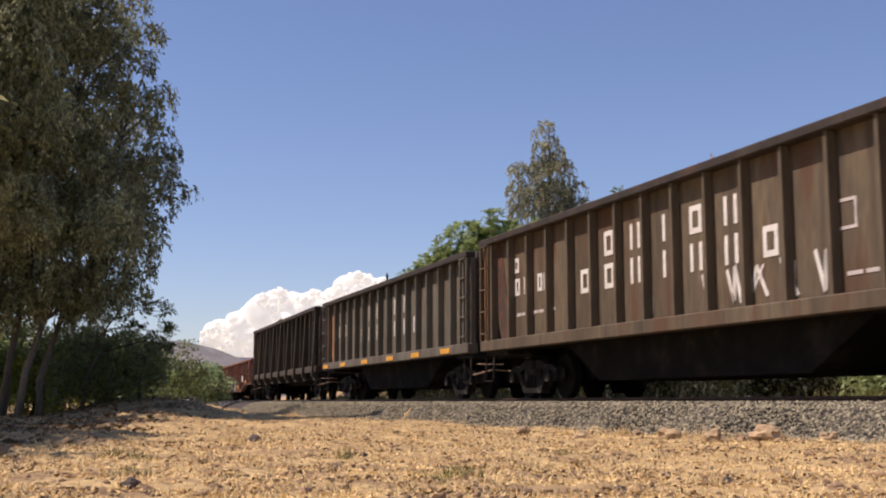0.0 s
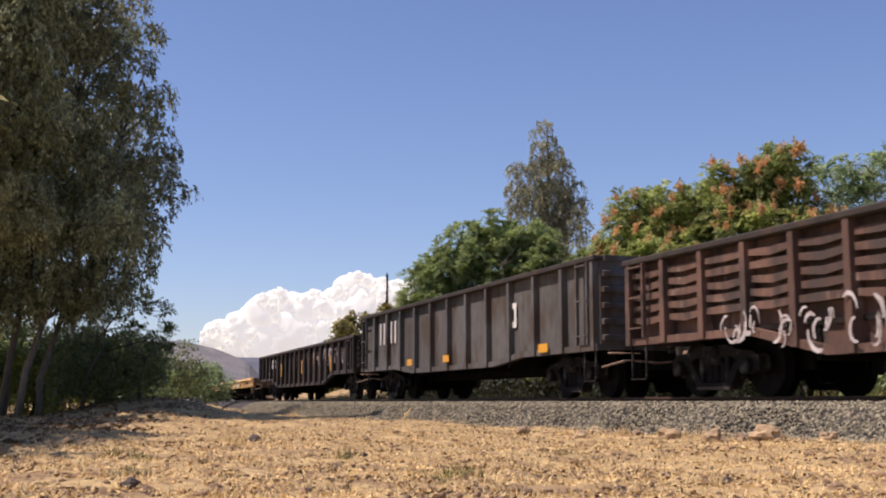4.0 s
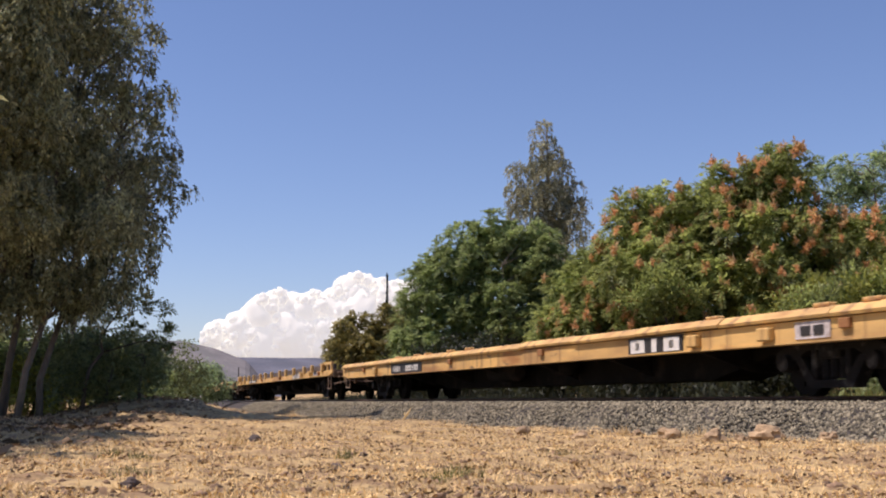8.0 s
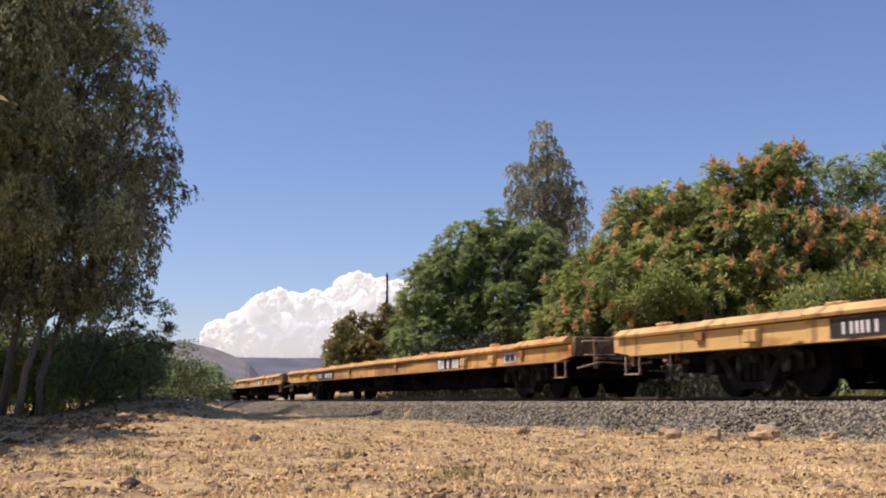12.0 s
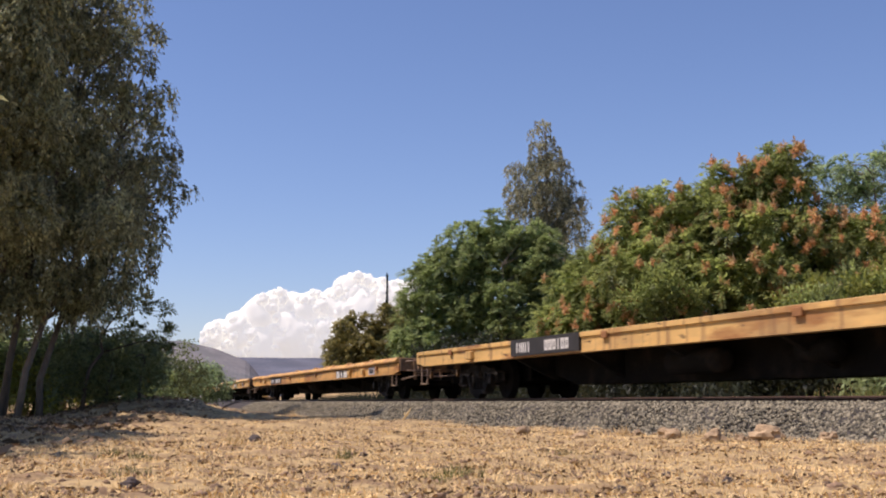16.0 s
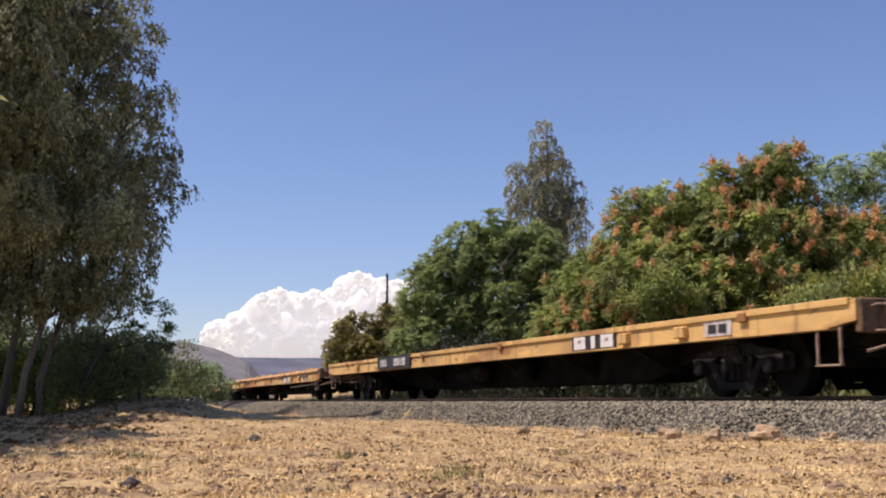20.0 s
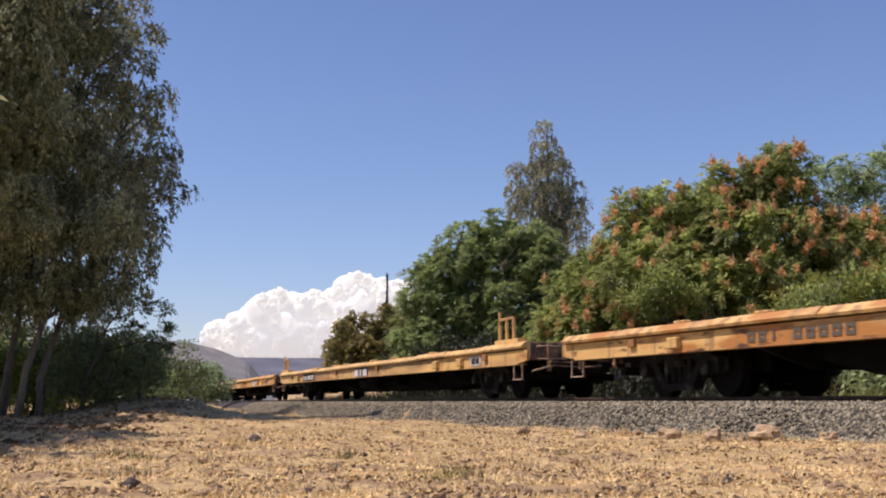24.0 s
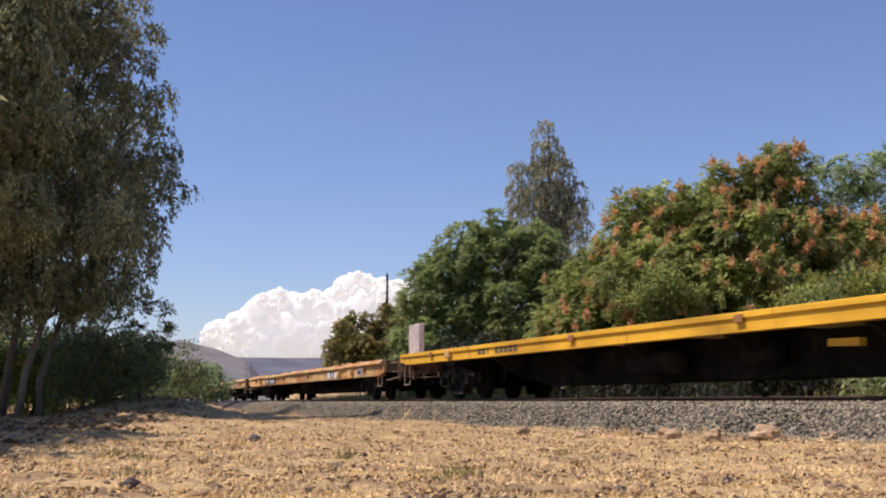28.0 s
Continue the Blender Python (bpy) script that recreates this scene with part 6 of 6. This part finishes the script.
for x in (-h + 0.5, -h + 3.0, -h + 5.8, -h + 8.6, -h + 11.0, h - 1.6):
    part("reflector", shared("reflector", lambda: block(-0.35, 0.35, -0.006, 0.006, 0, 0.12)), M["amber"], grey, "orange reflector strip", pose(x, -HALF - 0.037, 1.03))
dark, h = coal_gondola(56.5, 16.95, "gon_dark", 3.28, 0.98, "tall dark brown gondola heaped with scrap", 0.0, 0.97, wide_ribs=True, load=True, slope=False)
text_marks(dark, "nf", -h + 1.25, 2.42, 0.15, 0.24, 0.04, 0.06, Y0, M["white"])
text_marks(dark, "fif", -h + 1.28, 2.02, 0.14, 0.22, 0.04, 0.05, Y0, M["white"])
text_marks(dark, "ff", -h + 1.86, 2.02, 0.13, 0.22, 0.04, 0.05, Y0, M["white"])
part("reflector", block(-h + 0.62, -h + 0.78, Y0 - 0.01, Y0, 1.45, 2.75), M["amber"], dark, "yellow upright stripe")
part("reflector", block(-h + 0.2, -h + 0.4, Y0 - 0.01, Y0, 1.9, 2.35), M["amber"], dark, "yellow patch at the corner")
for x, z, w, q in ((-h + 2.1, 1.5, 0.5, 0.2), (-h + 4.3, 1.7, 0.45, 0.4), (-h + 6.0, 1.45, 0.7, 0.2), (h - 3.2, 1.7, 0.6, 0.4), (h - 6.4, 1.35, 0.9, 0.22)):
    text_marks(dark, "b", x, z, w, q, 0.04, 0.1, Y0, M["scuff"])
text_marks(dark, "b", -h + 3.1, 1.75, 0.13, 0.16, 0.04, 0.1, Y0, M["white"])
red, h = mill_gondola(74.4, 18.0, "gon_red", 2.03, 0.78, 0.46, "oxide red low gondola with dented pressed sides", 15)
text_marks(red, "f ffb ifb b b", -0.4, 0.55, 0.33, 0.32, 0.08, 0.16, -HALF + 0.02, M["graf"])
squiggle(red, -0.8, 0.85, 7.0, 0.5, -HALF - 0.028, M["graf"], 8)
for x, z in ((-h + 0.5, 0.95), (-5.5, 0.8), (2.5, 0.62), (6.1, 0.86)):
    part("reflector", shared("reflector_square", lambda: block(-0.22, 0.22, -0.006, 0.006, 0, 0.16)), M["amber"], red, "yellow reflector patch", pose(x, -HALF - 0.03, z))
part("reflector", block(-h + 0.3, -h + 0.42, -HALF - 0.034, -HALF - 0.022, 0.95, 1.75), M["amber"], red, "yellow upright stripe")
part("data_panel", block(h - 4.2, h - 3.6, -HALF - 0.03, -HALF - 0.02, 0.95, 1.25), M["white"], red, "white framed data panel")
maroon, h = mill_gondola(92.0, 17.4, "gon_maroon", 2.18, 0.82, 0.5, "dull maroon low gondola with pressed sides and scrawls", 15)
squiggle(maroon, -1.5, 0.85, 8.0, 0.5, -HALF - 0.028, M["graf"], 12)
squiggle(maroon, 4.6, 1.2, 4.0, 0.6, -HALF - 0.028, M["graf"], 13)
slate, h = mill_gondola(108.9, 16.9, "gon_slate", 2.42, 0.8, 0.66, "slate grey gondola with smooth ribbed sides", 12, corrugated=False)
text_marks(slate, "nn", -h + 2.6, 1.5, 0.5, 0.6, 0.12, 0.6, -HALF + 0.065, M["white"])
text_marks(slate, "f", h - 4.0, 1.4, 0.5, 0.5, 0.12, 0.6, -HALF + 0.065, M["white"])
for x in (-h + 5.0, 0.0, h - 2.2):
    part("reflector", SHARED["reflector_square"], None, slate, "yellow reflector patch", pose(x, -HALF - 0.03, 0.84))
long_gon, h = mill_gondola(129.5, 20.8, "gon_black", 1.95, 0.82, 0.52, "long dark brown gondola with sprayed scrawls", 19, corrugated=False)
part("number_panel", block(-h + 3.4, -h + 4.4, -HALF + 0.06, -HALF + 0.075, 1.3, 1.75), M["panel"], long_gon, "black painted number panel")
for k in (4, 5):
    part("paint_patch", block(-h + 0.24 + k * (2 * h - 0.24) / 19, -h + (k + 1) * (2 * h - 0.24) / 19, -HALF + 0.085, -HALF + 0.098, 1.1, 1.58), M["rim"], long_gon, "black painted-out patch")
for k, z0, z1 in ((8, 1.15, 1.62), (11, 1.35, 1.8), (12, 1.2, 1.8), (13, 1.3, 1.75)):
    part("paint_patch", block(-h + 0.24 + k * (2 * h - 0.24) / 19, -h + (k + 1) * (2 * h - 0.24) / 19, -HALF + 0.087, -HALF + 0.098, z0, z1), M["rust_patch"], long_gon, "rubbed rust-red patch")
text_marks(long_gon, "ffnf", -h + 3.9, 1.54, 0.18, 0.16, 0.05, 0.05, -HALF + 0.055, M["white"])
text_marks(long_gon, "fffff", -h + 3.9, 1.34, 0.14, 0.15, 0.05, 0.05, -HALF + 0.055, M["white"])
squiggle(long_gon, 3.2, 1.45, 9.0, 0.5, -HALF + 0.07, M["rust_patch"], 22, "rust red sprayed scrawl")
squiggle(long_gon, 5.6, 1.4, 5.0, 0.45, -HALF + 0.06, M["graf"], 23)
squiggle(long_gon, -h + 2.3, 1.1, 1.3, 0.5, -HALF + 0.06, M["graf"], 24)
for x in (-h + 0.15, -h + 6.4, 1.2, 6.5):
    part("reflector", shared("reflector_post", lambda: block(-0.06, 0.06, -0.006, 0.006, 0, 0.5)), M["amber"], long_gon, "yellow upright stripe", pose(x, -HALF - 0.03, 0.95))

FLATS = [  # rear, paint, style, panel, extras, label
    (157.8, "tan", "two", True, (), ""), (186.25, "tan", "two", True, (), ""), (214.2, "tan", "stakes", True, ("box",), "yellow flat car with stakes and low end frames"),
    (242.7, "tan", "two", True, (), ""), (271.3, "orange", "two", True, (), "rusty orange-yellow empty flat car"), (300.3, "tan", "two", True, (), ""),
    (328.65, "tan", "deep", True, (), "flat car with deep plain yellow side sills"), (356.95, "orange", "two", True, (), ""), (385.5, "tan", "two", True, (), ""),
    (413.95, "tan", "deep", True, (), "flat car with deep plain yellow side sills"), (442.4, "tan_worn", "two", False, ("rod",), "rust-streaked worn yellow flat car"),
    (470.3, "tan_worn", "two", False, (), "rust-streaked worn yellow flat car"), (498.8, "tan", "two", True, ("rear_rack", "front_rack"), "yellow flat car with open end racks"),
    (527.05, "orange", "two", True, (), "rusty orange-yellow empty flat car"), (555.7, "yellow", "deep", False, ("post", "hangers"), "bright yellow flat car with an upright end plate"),
    (584.1, "tan_worn", "two", True, (), "rust-streaked worn yellow flat car"), (612.5, "tan", "two", True, (), ""), (640.9, "tan", "two", True, (), ""), (669.3, "orange", "two", True, (), ""),
    (697.7, "tan", "two", True, (), "")]
last = 129.85  # the coupling behind the last gondola
for rear, paint, style, panel, extras, label in FLATS:
    flatcar(rear, rear - last, paint, style, 2.7, panel, extras, label)
    last = rear

# ---- stones, and pieces of the line ----
def at_bearing(b, r):
    return -r * math.cos(radians(b)), r * math.sin(radians(b))


for k, (b, r, size) in enumerate(((31.0, 13.6, 0.13), (35.4, 12.6, 0.17), (38.1, 12.4, 0.1), (24.0, 14.5, 0.1), (26.8, 13.5, 0.1), (33.0, 13.0, 0.12), (34.2, 12.8, 0.09), (8.6, 33.0, 0.14), (7.6, 36.0, 0.1), (29.5, 14.2, 0.07))):
    stone("rock", "tan rock lying at the foot of the ballast", *at_bearing(b, r), size, M["rock"], 100 + k)
stalk = thing("dry_stalk", "pale dry broken stalk at the foot of the ballast", "dry plant", at=planted(18.4, 22.3, 0.03))
part("stem", tube([(-0.1, 0, 0.0), (-0.02, 0.02, 0.06), (0.05, 0, 0.15), (0.1, -0.02, 0.24)], [0.01, 0.016, 0.022, 0.008], 6), M["straw"], stalk)
part("side_shoot", tube([(0.02, 0, 0.1), (-0.02, 0.03, 0.14), (0.0, 0.04, 0.18)], [0.012, 0.012, 0.005], 5), M["straw"], stalk)
for k, (b, r, size) in enumerate(((5.6, 6.3, 0.055), (15.1, 7.5, 0.05), (16.4, 8.8, 0.03), (30.8, 7.4, 0.03), (33.6, 6.8, 0.04), (11.3, 12.0, 0.08), (28.6, 6.2, 0.04))):
    stone("rock", "small dark rock lying in the straw", *at_bearing(b, r), size, M["dark_rock"], 130 + k)

for i in range(300):
    s = -20 + 0.5 * i
    part("tie", shared("tie", lambda: block(-0.115, 0.115, -1.3, 1.3, -0.36, -0.18, 0.01)), M["tie"], track, at=on_line(s))


def motions():
    """The train runs past at one speed; its wheels roll while they are near."""
    for car, mid in CARS:
        rows = [(k * 0.7, on_line(mid - SPEED * k * 0.7)) for k in range(41)]
        walk(car, rows)
    # the tall gum behind the line leans a little in the wind
    lean = ((0, 0.0), (2.5, -0.2), (5.5, -0.55), (12.5, -0.55), (14.5, -0.9), (17.5, -0.85), (19, -0.55), (24, -0.5), (25.5, 0.0), (28, -0.1))
    walk(swaying_gum, [(t, SWAYING @ pose(0, 0, 0, 0, a, 0)) for t, a in lean])
    turn = SPEED / WHEEL_R
    for wheel, s0, bx in WHEELS:
        t0, t1 = max(0.0, (s0 - 48) / SPEED), min(28.0, (s0 + 4) / SPEED)
        a, b = math.floor(t0 * 30), math.ceil(t1 * 30)
        rows = [(0.0, pose(bx, 0, WHEEL_R))] if a > 0 else []
        if b > a and t0 < 28.0:
            rows += [(k / 30, Matrix.Translation((bx, 0, WHEEL_R)) @ Matrix.Rotation(turn * (k - a) / 30, 4, "Y")) for k in range(a, min(b, 840) + 1)]
        if rows[-1][0] < 28.0:
            rows.append((28.0, rows[-1][1]))
        walk(wheel, rows)


motions()
